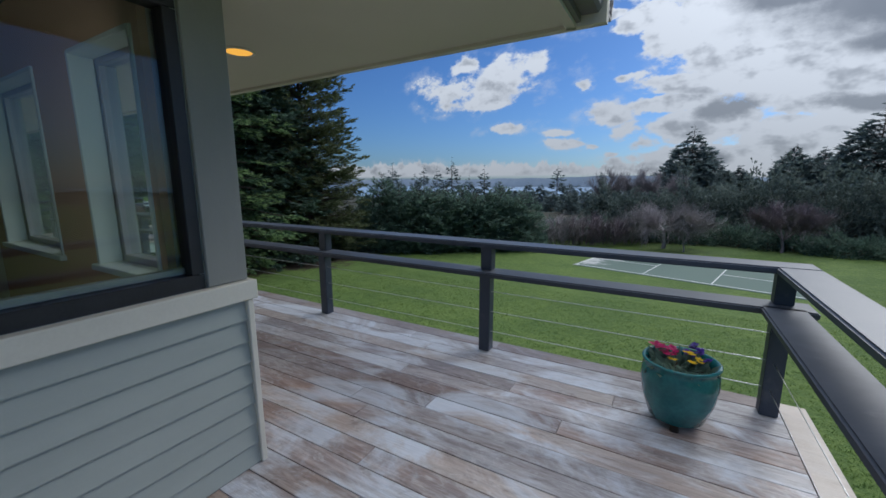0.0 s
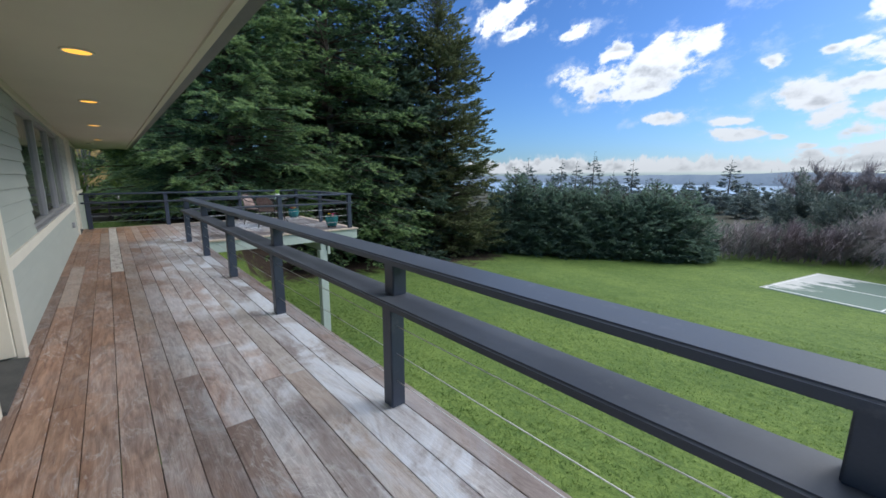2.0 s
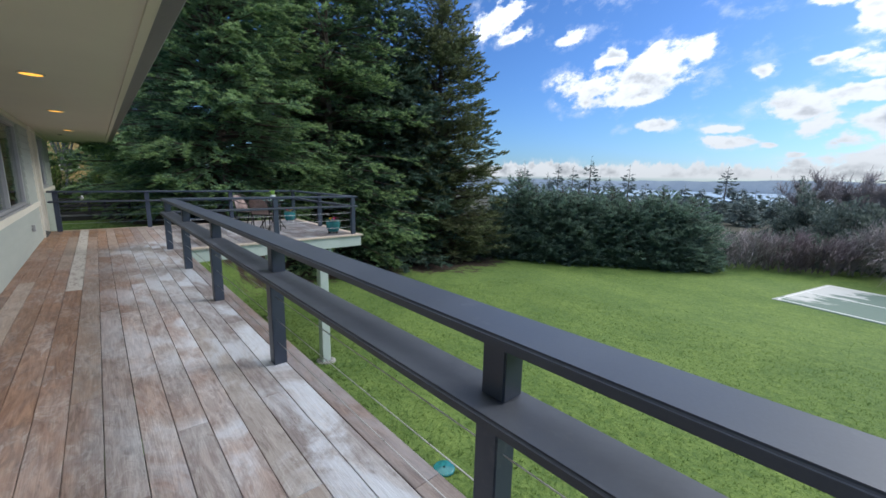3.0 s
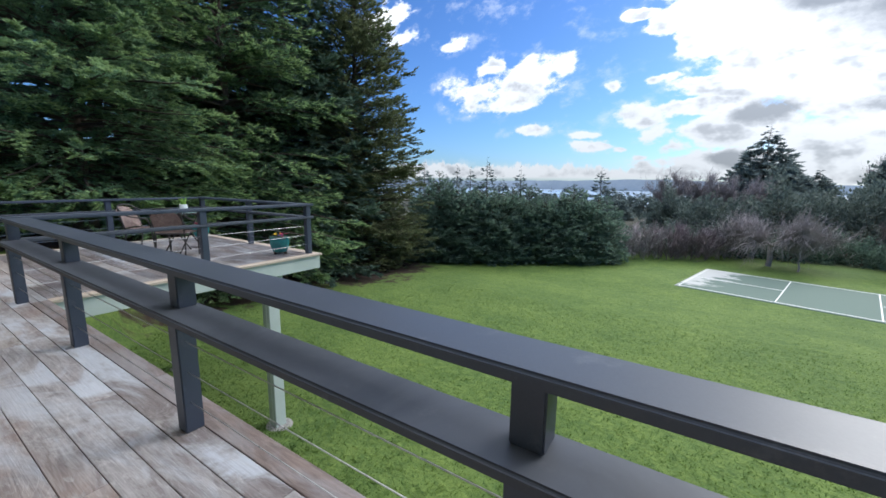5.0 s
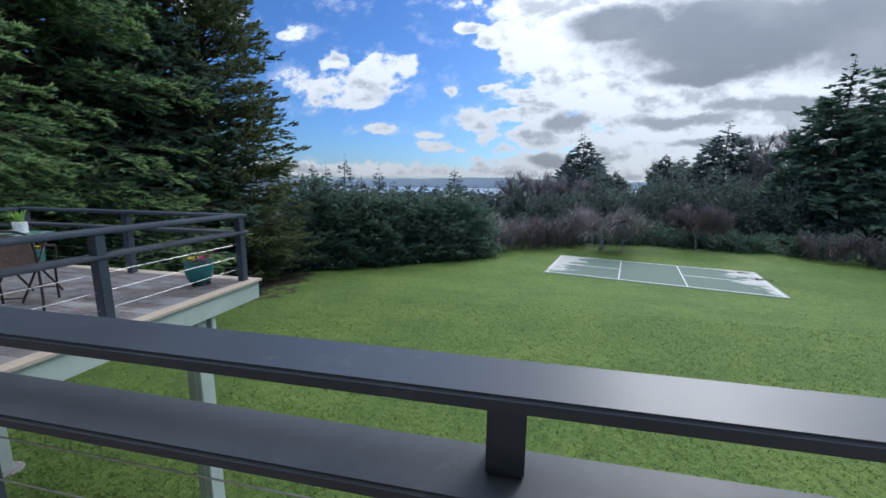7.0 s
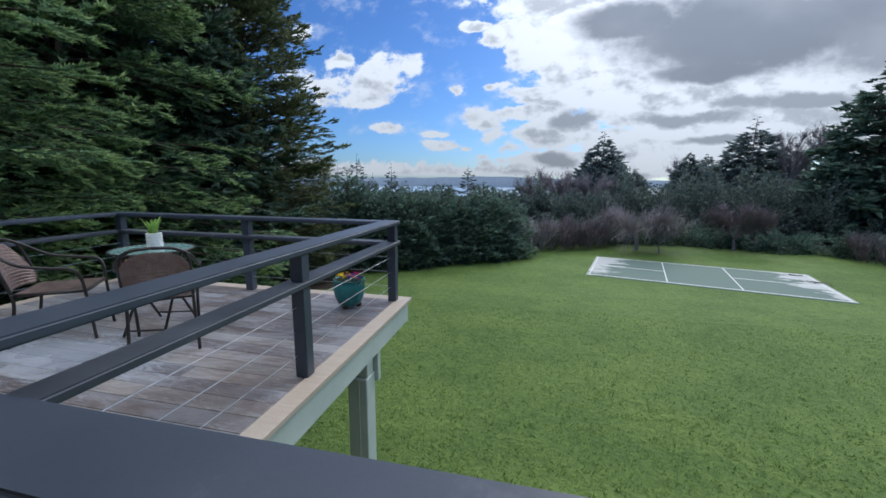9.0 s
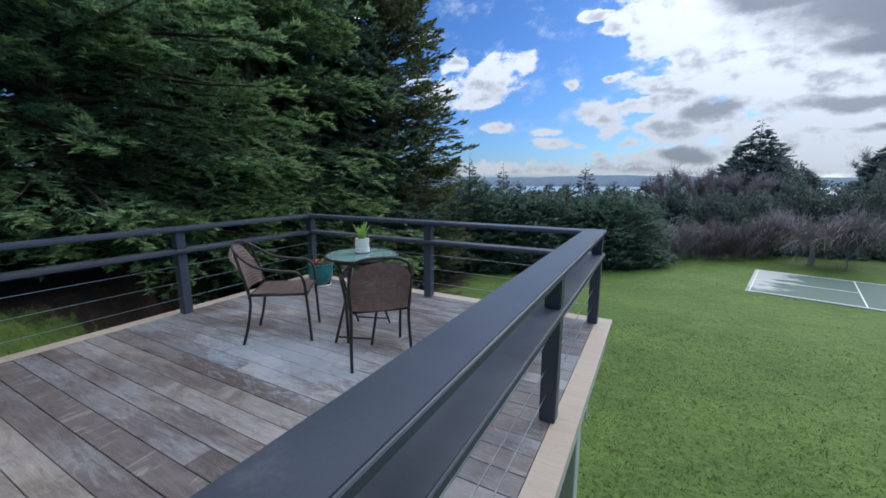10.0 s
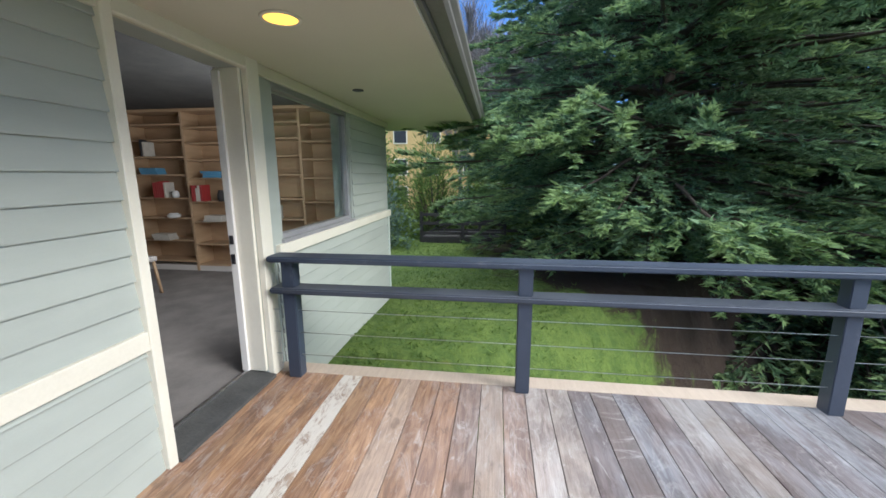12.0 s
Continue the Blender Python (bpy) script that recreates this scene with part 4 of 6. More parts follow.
# ---- deck frame ----
fascia = part("deck_fascia", boxes((-10.42, 2.72, -0.275, -10.36, 6.44, -0.035), (-14.44, 6.38, -0.275, -10.42, 6.43, -0.035), (-14.46, 0.9, -0.275, -14.42, 6.38, -0.035),
                                   (-10.36, 2.70, -0.275, 1.14, 2.76, -0.035), (1.10, -6.0, -0.275, 1.14, 2.70, -0.035), soft=0.003), M_FASCIA)
tagged(fascia, "pale sage painted deck rim boards", "deck frame", kind="structure")
sub = part("deck_joists", boxes(*[(x, 0.77, -0.26, x + 0.04, 2.68, -0.036) for x in np.arange(-10.3, 1.1, 0.6)], *[(x, 0.77, -0.26, x + 0.04, 6.38, -0.036) for x in np.arange(-14.4, -10.5, 0.6)],
                                *[(x, -6.0, -0.26, x + 0.04, 0.76, -0.036) for x in np.arange(-1.2, 1.1, 0.6)]), M_FENCE)
tagged(sub, "dark joists under the deck boards", "deck frame", kind="structure")
beam = part("deck_beam", boxes((-14.455, 5.44, -0.52, -10.445, 5.58, -0.276), soft=0.006), M_FASCIA)
tagged(beam, "painted beam under the deck", "beam", kind="structure")
for cx in (-10.54, -14.36):
    col = thing("deck_column", cx, 5.51, 0, 0, "pale sage square column under the raised deck", "column", "columns under the deck")
    part("shaft", boxes((-0.1, -0.1, -3.2, 0.1, 0.1, -0.521), soft=0.008), M_FASCIA, col)
    part("bracket", boxes((-0.115, 0.102, -0.63, 0.135, 0.17, -0.28), soft=0.006), M_FASCIA, col)
    part("corner_strip", boxes((0.012, -0.106, -3.15, 0.022, -0.098, -0.53), soft=0.002), M_FASCIA, col)
    part("footing", lathe([(0.26, -3.2), (0.25, -3.09), (0.2, -3.06), (0.06, -3.05)], 18), M_GRAVEL, col, "gravel ring")


# ---- railings ----
POST, CAP_T, LOW_Z = 0.092, 0.042, 0.645


def railing(p0, p1, posts, label, ends=(0.0, 0.0), cap=(-0.1, 0.1), low=(-0.1, 0.088), upper=(-0.045, 0.045)):
    """A run of railing from p0 to p1: posts at distances along it, flat cap, flat lower board, three cables. ends: how far the boards run past; cap, low, upper: where the flat boards and the short posts between them lie across it."""
    dx, dy = p1[0] - p0[0], p1[1] - p0[1]
    L = math.hypot(dx, dy)
    r = thing("railing", p0[0], p0[1], 0, math.degrees(math.atan2(dy, dx)), label, "railing", "deck railings")
    h = POST / 2
    for s in posts:
        part("post", boxes((s - h, -h, 0.0, s + h, h, LOW_Z), soft=0.005, segments=2), M_RAIL, r)
        part("upper_post", boxes((s - h, upper[0], LOW_Z + CAP_T, s + h, upper[1], 0.915 - CAP_T), soft=0.005, segments=2), M_RAIL, r)
    a, b = -ends[0], L + ends[1]
    part("cap_rail", boxes((a + 0.0012, cap[0], 0.915 - CAP_T, b - 0.0012, cap[1], 0.915), soft=0.009, segments=3), M_RAIL, r)
    part("lower_rail", boxes((a + 0.0012, low[0], LOW_Z, b - 0.0012, low[1], LOW_Z + CAP_T), soft=0.009, segments=3), M_RAIL_LOW, r, "flat lower board, dusty, with sky sheen painted on top")
    for z in (0.17, 0.34, 0.51):
        bm = bmesh.new()
        tube(bm, [(0, 0.01, z), (L, 0.01, z)], 0.0028, 5)
        part("cable", bm, M_STEEL, r, "thin steel cable")
    return r


RY, RXE, RXW, RYN, RX1 = 2.625, -10.49, -14.32, 6.30, 0.96
LONG = [0.96, -0.90, -2.76, -4.83, -6.72, -8.585, -10.49]
railing((RX1, RY), (RXE, RY), [RX1 - p for p in LONG], "long charcoal deck railing with flat cap and steel cables", (0.14, -0.115), cap=(-0.138, 0.062), low=(-0.092, 0.115), upper=(-0.066, 0.024))
railing((RX1, -6.0), (RX1, RY), [0.4, 2.4, 4.4, 6.4], "charcoal deck railing along the deck's open end", (0, -0.0645), cap=(-0.138, 0.062), low=(-0.092, 0.115), upper=(-0.066, 0.024))
railing((RXE, RY), (RXE, RYN), [1.88, RYN - RY], "charcoal railing of the raised deck with cables", (0.062, 0.11), cap=(-0.062, 0.140), low=(-0.062, 0.095))
railing((RXE, RYN), (RXW, RYN), [1.88, RXE - RXW], "charcoal railing of the raised deck with cables", (-0.115, 0.105), cap=(-0.085, 0.095), low=(-0.075, 0.080))
railing((RXW, RYN), (RXW, 0.86), [1.76, 3.65, 5.29], "charcoal railing of the raised deck with cables", (-0.097, -0.02), cap=(-0.085, 0.085), low=(-0.085, 0.075))

# ---- deck boards ----
deck = thing("deck", -6.0, 2.0, 0, 0, "weathered hardwood plank deck, brown near the house, silvered outside", "deck", kind="structure")
rb = random.Random(4)
PITCH, WIDE, THICK, Y0 = 0.1465, 0.1428, 0.032, 0.762


def plank(x0, x1, y, wide=WIDE, mat=M_DECK, along_y=False):
    bm = boxes((0, -wide / 2, -THICK, x1 - x0, wide / 2, 0))
    bmesh.ops.bevel(bm, geom=[e for e in bm.edges if all(v.co.z > -0.001 for v in e.verts)], offset=0.0025, segments=1, affect="EDGES")
    ob = part("deck_board", bm, mat, deck)
    lift = rb.uniform(-0.0012, 0.0012)
    ob.matrix_local = Matrix.Translation((6.0, -2.0, 0)) @ (pose(y, x0, lift, 0, 0, 90) if along_y else pose(x0, y, lift, 0, 0, 0))
    return ob


def plank_row(x0, x1, y, mat=M_DECK):
    at = x0
    nxt = rb.uniform(1.2, 4.2)
    while at < x1 - 0.01:
        end = min(at + nxt, x1)
        if x1 - end < 0.5:
            end = x1
        plank(at + 0.0012, end - 0.0012, y, mat=mat)
        at, nxt = end, rb.choice((2.4, 3.05, 3.66, 4.27))


for k in range(13):
    y = Y0 + PITCH * (k + 0.5)
    if k == 4:      # one bleached board
        plank(-14.36, -8.07, y, WIDE, M_PALE)
        plank_row(-8.07, 1.03, y)
    else:
        plank_row(-14.36, 1.03, y)
y_edge = Y0 + PITCH * 13
plank_row(-10.4, 1.03, y_edge + 0.075, mat=M_RIM)
k = 0
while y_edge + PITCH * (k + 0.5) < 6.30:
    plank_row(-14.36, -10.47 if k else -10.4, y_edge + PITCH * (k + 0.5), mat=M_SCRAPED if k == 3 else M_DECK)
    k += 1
for k in range(1, 46):
    plank_row(-1.36, 1.03, Y0 - PITCH * (k - 0.5))
plank(2.77, 6.47, -10.395, 0.145, M_EDGE, True)
plank(-14.36 - 0.14, -10.47, 6.395, 0.145, M_EDGE)
plank(0.80, 6.32, -14.435, 0.145, M_EDGE, True)
plank(-5.8, 2.80, 1.105, 0.145, M_EDGE, True)

# ---- trees ----
def rng(seed):
    return np.random.default_rng(seed)


def cards(base, along, side, length, width):
    """Small pointed leaves: base points, unit directions, sizes -> quads."""
    mid = base + along * (length * 0.45)[:, None]
    v = np.stack([base, mid - side * (width / 2)[:, None], base + along * length[:, None], mid + side * (width / 2)[:, None]], 1).reshape(-1, 3)
    return v, np.arange(len(v)).reshape(-1, 4)


def unit(v):
    return v / np.maximum(np.linalg.norm(v, axis=1, keepdims=True), 1e-6)


def limb_strips(paths, radii, sides=3):
    """Thin tapered limbs: paths (n, k, 3), radii (n, k) -> quads."""
    n, k, _ = paths.shape
    d = unit((paths[:, -1] - paths[:, 0]))
    s = unit(np.cross(d, np.array([0.3, 0.2, 1.0])))
    u = np.cross(d, s)
    ang = np.arange(sides) * 2 * np.pi / sides
    ring = paths[:, :, None, :] + radii[:, :, None, None] * (np.cos(ang)[None, None, :, None] * s[:, None, None, :] + np.sin(ang)[None, None, :, None] * u[:, None, None, :])
    idx = np.arange(n * k * sides).reshape(n, k, sides)
    if sides == 2:
        return ring.reshape(-1, 3), np.stack([idx[:, :-1, 0], idx[:, :-1, 1], idx[:, 1:, 1], idx[:, 1:, 0]], -1).reshape(-1, 4)
    f = np.stack([idx[:, :-1, :], np.roll(idx, -1, 2)[:, :-1, :], np.roll(idx, -1, 2)[:, 1:, :], idx[:, 1:, :]], -1).reshape(-1, 4)
    return ring.reshape(-1, 3), f


def conifer(name, x, y, h, r, seed, mat, branches=200, leaves=40000, size=(0.26, 0.085), start=0.05, power=0.8, lift=0.25, droop=0.30, ragged=0.25, label="", group="", z=None, spread=0.30, tumble=0.7, tips=None):
    """A conifer: tapered trunk with limbs, and a crown of many needle sprays set along the limbs."""
    g_ = rng(seed)
    z0 = float(ground_z(x, y)) - 0.1 if z is None else z
    t = thing(name, x, y, z0, 0, label, "tree", group)
    tt = g_.random(branches) ** 1.15
    hz = h * (start + (0.985 - start) * tt)
    az = np.arange(branches) * 2.39996 + g_.normal(0, 0.35, branches)
    shape = np.clip(1 - tt, 0.0, 1) ** power * np.clip(0.72 + 3.0 * tt, 0, 1)
    L = r * np.maximum(shape, 0.035) * (1 + g_.normal(0, ragged, branches)).clip(0.45, 1.5)
    out = np.stack([np.cos(az), np.sin(az), np.zeros(branches)], 1)
    tan = np.stack([-np.sin(az), np.cos(az), np.zeros(branches)], 1)
    up = np.array([0, 0, 1.0])
    bend = lift * (0.3 + tt) + g_.normal(0, 0.06, branches)

    def along_branch(b, s):
        return out[b] * (L[b] * s)[:, None] + up * (hz[b] + L[b] * (bend[b] * s - droop * s * s + 0.16 * s ** 4))[:, None]

    steps = np.linspace(0, 1, 5)
    paths = np.stack([along_branch(np.arange(branches), np.full(branches, s)) for s in steps], 1)
    rad = (0.012 + 0.012 * L)[:, None] * np.linspace(1, 0.15, 5)[None, :]
    lv, lf = limb_strips(paths, rad)
    n = 9
    ring = np.linspace(0, 2 * np.pi, n, endpoint=False)
    hs = np.linspace(0, 1, 7)
    tr = (0.014 * h + 0.03) * (1 - hs * 0.96) * (1 + 0.35 * np.exp(-hs * 25))
    tv = np.stack([np.outer(tr, np.cos(ring)), np.outer(tr, np.sin(ring)), np.repeat(hs[:, None] * h * 0.99, n, 1)], -1).reshape(-1, 3)
    ti = np.arange(7 * n).reshape(7, n)
    tf = np.stack([ti[:-1], np.roll(ti, -1, 1)[:-1], np.roll(ti, -1, 1)[1:], ti[1:]], -1).reshape(-1, 4)
    mesh_from("trunk", np.concatenate([tv, lv]), np.concatenate([tf, lf + len(tv)]), M_BARK, t, "dark bark trunk with limbs")
    # side boughs on each limb, twigs on the boughs, needles along the twigs
    J, m = 12, 9
    w = L ** 1.35
    twigs = max(leaves // m, 1)
    b = g_.choice(branches, twigs, p=w / w.sum())
    j = g_.integers(0, J, twigs)
    at = np.clip(((np.arange(J) + 0.6) / J) ** 0.7 + g_.normal(0, 0.02, (branches, J)), 0.03, 1.0)
    turn = g_.uniform(0.55, 1.15, (branches, J)) * np.where(np.arange(J) % 2 == 0, 1.0, -1.0)[None, :]
    rise = g_.normal(-0.06, 0.16, (branches, J))
    s = at[b, j]
    fore_ = unit(along_branch(b, np.minimum(s + 0.06, 1.06)) - along_branch(b, s))
    bdir = unit(fore_ * 0.85 + tan[b] * turn[b, j][:, None] * (1.15 - s)[:, None] + up * rise[b, j][:, None])
    blen = (0.24 + spread * L[b] * (1.02 - s) ** 0.7) * (0.7 + 0.5 * np.abs(turn[b, j]))
    narrow = np.clip((1 - tt[b]) * 3.2, 0.22, 1.0)
    blen = blen * narrow
    p = g_.random(twigs) ** 0.75
    root = along_branch(b, s) + bdir * (blen * p)[:, None] - up * (0.12 * blen * p * p)[:, None]
    cross = unit(np.cross(bdir, up) + 1e-4)
    sign = g_.choice([-1.0, 1.0], twigs)
    tdir = unit(bdir * 0.9 + cross * (sign * g_.uniform(0.2, 1.0, twigs) * (1.1 - p))[:, None] + up * g_.normal(0.16, 0.14, twigs)[:, None])
    reach = (size[0] * 1.3 + 0.30 * blen * (1 - p)) * g_.uniform(0.6, 1.1, twigs) * narrow
    u = np.tile((np.arange(m) + 0.5) / m, (twigs, 1)) + g_.normal(0, 0.04, (twigs, m))
    base = (root[:, None, :] + tdir[:, None, :] * (u * reach[:, None])[:, :, None] - up * (0.08 * u * u * reach[:, None])[:, :, None]).reshape(-1, 3)
    fan = unit(np.cross(tdir, up) + g_.normal(0, 0.25, tdir.shape))
    alt = np.where(np.arange(m) % 2 == 0, 1.0, -1.0)[None, :] * g_.uniform(0.35, 0.85, (twigs, m))
    d = unit((tdir[:, None, :] * 0.9 + fan[:, None, :] * alt[:, :, None]).reshape(-1, 3) + g_.normal(0, 0.11, (twigs * m, 3)))
    sd = unit(np.cross(d, unit(g_.normal(0, tumble, d.shape) + up)))
    k = len(d)
    half = sd * (size[1] * 0.5 * g_.uniform(0.6, 1.3, k))[:, None]
    fit_tip = np.repeat(np.sqrt(narrow), m)
    half = half * fit_tip[:, None]
    v = np.stack([base - half, base + half, base + d * (size[0] * fit_tip * g_.uniform(0.55, 1.2, k))[:, None]], 1).reshape(-1, 3)
    f = np.arange(len(v)).reshape(-1, 3)
    young = np.repeat((s > 0.58) & (p > 0.35), m) & (np.tile(np.arange(m), twigs) >= 3) if tips else np.zeros(k, bool)
    for nm, keep, mt, lb in (("crown", ~young, mat, "dense needle crown with gaps"), ("new_growth", young, tips, "lighter young needle tips")):
        if keep.any():
            v_ = v.reshape(-1, 3, 3)[keep].reshape(-1, 3)
            mesh_from(nm, v_, np.arange(len(v_)).reshape(-1, 3), mt, t, lb)
    return t


def bush(name, x, y, rx, ry, h, seed, mat, leaves=5000, size=(0.22, 0.10), label="", category="shrub", group="", z=None):
    """A mounded evergreen: stems and a lumpy shell of small leaves."""
    g_ = rng(seed)
    z0 = float(ground_z(x, y)) - 0.05 if z is None else z
    t = thing(name, x, y, z0, 0, label, category, group)
    k = leaves
    d = unit(g_.normal(0, 1, (k, 3)) * np.array([1, 1, 0.9]))
    d[:, 2] = np.abs(d[:, 2])
    lump = 0.78 + 0.30 * np.sin(d[:, 0] * 5.1 + seed) * np.sin(d[:, 1] * 4.3 + seed * 2) + 0.16 * np.sin(d[:, 2] * 11 + d[:, 0] * 9)
    rad = lump * g_.uniform(0.62, 1.04, k)
    base = d * rad[:, None] * np.array([rx, ry, h])
    dirs = unit(d + g_.normal(0, 0.6, (k, 3)) + np.array([0, 0, 0.25]))
    sd = unit(np.cross(dirs, unit(g_.normal(0, 1, (k, 3)))))
    v, f = cards(base, dirs, sd, size[0] * g_.uniform(0.6, 1.3, k), size[1] * g_.uniform(0.6, 1.3, k))
    mesh_from("crown", v, f, mat, t)
    n = 24
    e = unit(g_.normal(0, 1, (n, 3)) * np.array([1, 1, 0.4]) + np.array([0, 0, 0.9])) * np.array([rx, ry, h]) * 0.8
    p = np.stack([e * s for s in (0, 0.35, 0.7, 1.0)], 1)
    lv, lf = limb_strips(p, np.tile([0.05, 0.035, 0.02, 0.006], (n, 1)))
    mesh_from("stems", lv, lf, M_BARK, t)
    return t


def bare_tree(name, x, y, h, spread, seed, mat, trunk=0.16, flat=0.35, twigs=2600, split=0.4, label="", group="", thin=0.014):
    """A leafless tree or shrub: trunk, limbs, and a crown of many fine twigs."""
    g_ = rng(seed)
    z0 = float(ground_z(x, y)) - 0.05
    t = thing(name, x, y, z0, 0, label, "tree" if trunk > 0.05 else "shrub", group)
    n = 9 if trunk > 0.05 else 16
    az = np.arange(n) * 2.4 + g_.normal(0, 0.3, n)
    fork = np.array([0, 0, h * split]) if trunk > 0.05 else np.zeros(3)
    tips = np.stack([np.cos(az) * spread * g_.uniform(0.45, 0.95, n), np.sin(az) * spread * g_.uniform(0.45, 0.95, n), h * g_.uniform(0.62, 0.95, n)], 1)
    ss = np.linspace(0, 1, 6)
    bow = np.array([0, 0, 1.0]) * h * flat
    if trunk <= 0.05:
        fork = np.stack([np.cos(az) * spread * 0.55, np.sin(az) * spread * 0.55, np.zeros(n)], 1) * g_.uniform(0.2, 1.0, n)[:, None]
        tips = tips * np.array([0.9, 0.9, 1.0])
    main = np.stack([fork * (1 - s) + tips * s + bow * (s * (1 - s)) * 0.6 + g_.normal(0, 0.04 * spread, (n, 3)) * s for s in ss], 1)
    rad = np.linspace(max(trunk * 0.55, 0.02), 0.02, 6)[None, :] * np.ones((n, 1))
    lv, lf = limb_strips(main, rad, 5)
    if trunk > 0.05:
        tp = np.stack([np.array([0.05 * math.sin(s * 5), 0.05 * s, h * split * s * 1.05]) for s in np.linspace(0, 1, 6)])[None]
        tv, tf = limb_strips(tp, np.linspace(trunk, trunk * 0.7, 6)[None], 8)
        lv, lf = np.concatenate([tv, lv]), np.concatenate([tf, lf + len(tv)])
    mesh_from("trunk", lv, lf, mat, t)
    b = g_.integers(0, n, twigs)
    s = g_.uniform(0.25 if trunk > 0.05 else 0.04, 1.0, twigs)
    k = np.minimum((s * 5).astype(int), 4)
    fr = (s * 5 - k)[:, None]
    root = main[b, k] * (1 - fr) + main[b, k + 1] * fr
    d = unit(unit(tips[b] - (fork if fork.ndim == 1 else fork[b])) * np.array([1, 1, flat + 0.25]) + g_.normal(0, 0.55, (twigs, 3)) + np.array([0, 0, 0.25]))
    ln = spread * g_.uniform(0.15, 0.45, twigs)
    kink = g_.normal(0, 0.18, (twigs, 3))
    p = np.stack([root, root + d * (ln * 0.5)[:, None], root + d * ln[:, None] + kink * ln[:, None]], 1)
    v1, f1 = limb_strips(p, np.tile([thin, thin * 0.7, thin * 0.3], (twigs, 1)), 2)
    b2 = np.repeat(np.arange(twigs), 3)
    r2 = p[b2, 1] + (p[b2, 2] - p[b2, 1]) * g_.uniform(-0.4, 0.9, len(b2))[:, None]
    d2 = unit(d[b2] + g_.normal(0, 0.6, (len(b2), 3)))
    p2 = np.stack([r2, r2 + d2 * (ln[b2] * 0.45)[:, None]], 1)
    v2, f2 = limb_strips(p2, np.tile([thin * 0.6, thin * 0.25], (len(b2), 1)), 2)
    mesh_from("twig_crown", np.concatenate([v1, v2]), np.concatenate([f1, f2 + len(v1)]), mat, t, "fine leafless twigs")
    return t


TALL = "tall conifers beside the deck"
conifer("spruce", -20.9, 5.8, 17.0, 4.6, 11, M_SPRUCE, 540, 500000, (0.128, 0.043), 0.06, 0.70, 0.42, 0.40, 0.14, "tall green spruce with layered upswept boughs", TALL, spread=0.36, tips=M_TIP)
conifer("fir", -22.9, 11.6, 22.0, 5.4, 12, M_NEEDLE, 460, 240000, (0.19, 0.064), 0.04, 0.64, 0.40, 0.42, 0.14, "tall dark green fir with drooping boughs", TALL, spread=0.36, tips=M_TIP)
conifer("fir", -24.6, 16.0, 21.0, 5.0, 13, M_NEEDLE_DARK, 420, 100000, (0.31, 0.135), 0.03, 0.60, 0.3, 0.36, 0.18, "tall shaded fir between its neighbours", TALL, spread=0.38)
conifer("cedar", -23.3, 20.0, 19.5, 4.5, 14, M_CEDAR, 760, 210000, (0.21, 0.075), 0.0, 0.56, 0.5, 0.28, 0.09, "tall brownish green cedar with feathery outline", TALL, spread=0.40)
conifer("fir", -28.0, 8.5, 19.0, 5.4, 15, M_NEEDLE_DARK, 240, 24000, (0.5, 0.22), 0.03, 0.6, 0.3, 0.36, 0.18, "tall dark fir behind the spruce", TALL, spread=0.45)
conifer("fir", -29.5, 14.0, 20.0, 5.4, 16, M_NEEDLE_DARK, 240, 24000, (0.5, 0.22), 0.03, 0.6, 0.3, 0.36, 0.18, "tall dark fir behind the spruce", TALL, spread=0.45)
conifer("fir", -27.8, 20.0, 18.0, 4.8, 17, M_NEEDLE_DARK, 220, 22000, (0.5, 0.22), 0.02, 0.6, 0.3, 0.36, 0.18, "tall dark fir behind the cedar", TALL, spread=0.45)

conifer("fir", -30.5, 4.2, 10.5, 2.6, 18, M_NEEDLE_DARK, 180, 18000, (0.42, 0.17), 0.02, 0.6, 0.3, 0.36, 0.18, "dark fir behind the bamboo screen", TALL, spread=0.45)

rt = random.Random(8)
for k in range(13):
    f = k / 12
    x, y = -21.6 + 10.7 * f + rt.uniform(-0.25, 0.25), 25.6 + 7.7 * f + rt.uniform(-0.3, 0.3)
    conifer("hedge_conifer", x, y, rt.uniform(5.3, 6.9) - 1.1 * f ** 3, rt.uniform(1.9, 2.3), 40 + k, M_HEDGE, 200, 19000, (0.225, 0.098), 0.0, 0.62, 0.6, 0.22, 0.10, "dense dark green conifer in a tall hedge", "tall conifer hedge", spread=0.5, tumble=0.9)

# trees on the slope beyond: bearing across, distance, rise of the tip
FAR = [(-0.719, 106, 0.064), (-0.64, 118, 0.030), (-0.601, 104, 0.053), (-0.557, 110, 0.050), (-0.504, 102, 0.075), (-0.455, 118, 0.020), (-0.404, 110, 0.048), (-0.365, 120, 0.006), (-0.320, 104, -0.007), (-0.280, 118, 0.002), (-0.245, 112, -0.004),
       (-0.202, 106, 0.044), (-0.176, 118, 0.002), (-0.149, 100, -0.004), (-0.115, 112, -0.012), (-0.079, 106, 0.007), (-0.054, 108, 0.016), (-0.020, 112, 0.010), (-0.68, 92, 0.012), (-0.53, 90, 0.004), (-0.43, 88, -0.006), (-0.34, 86, -0.018), (-0.26, 86, -0.020), (-0.16, 90, -0.022), (0.02, 112, 0.004)]
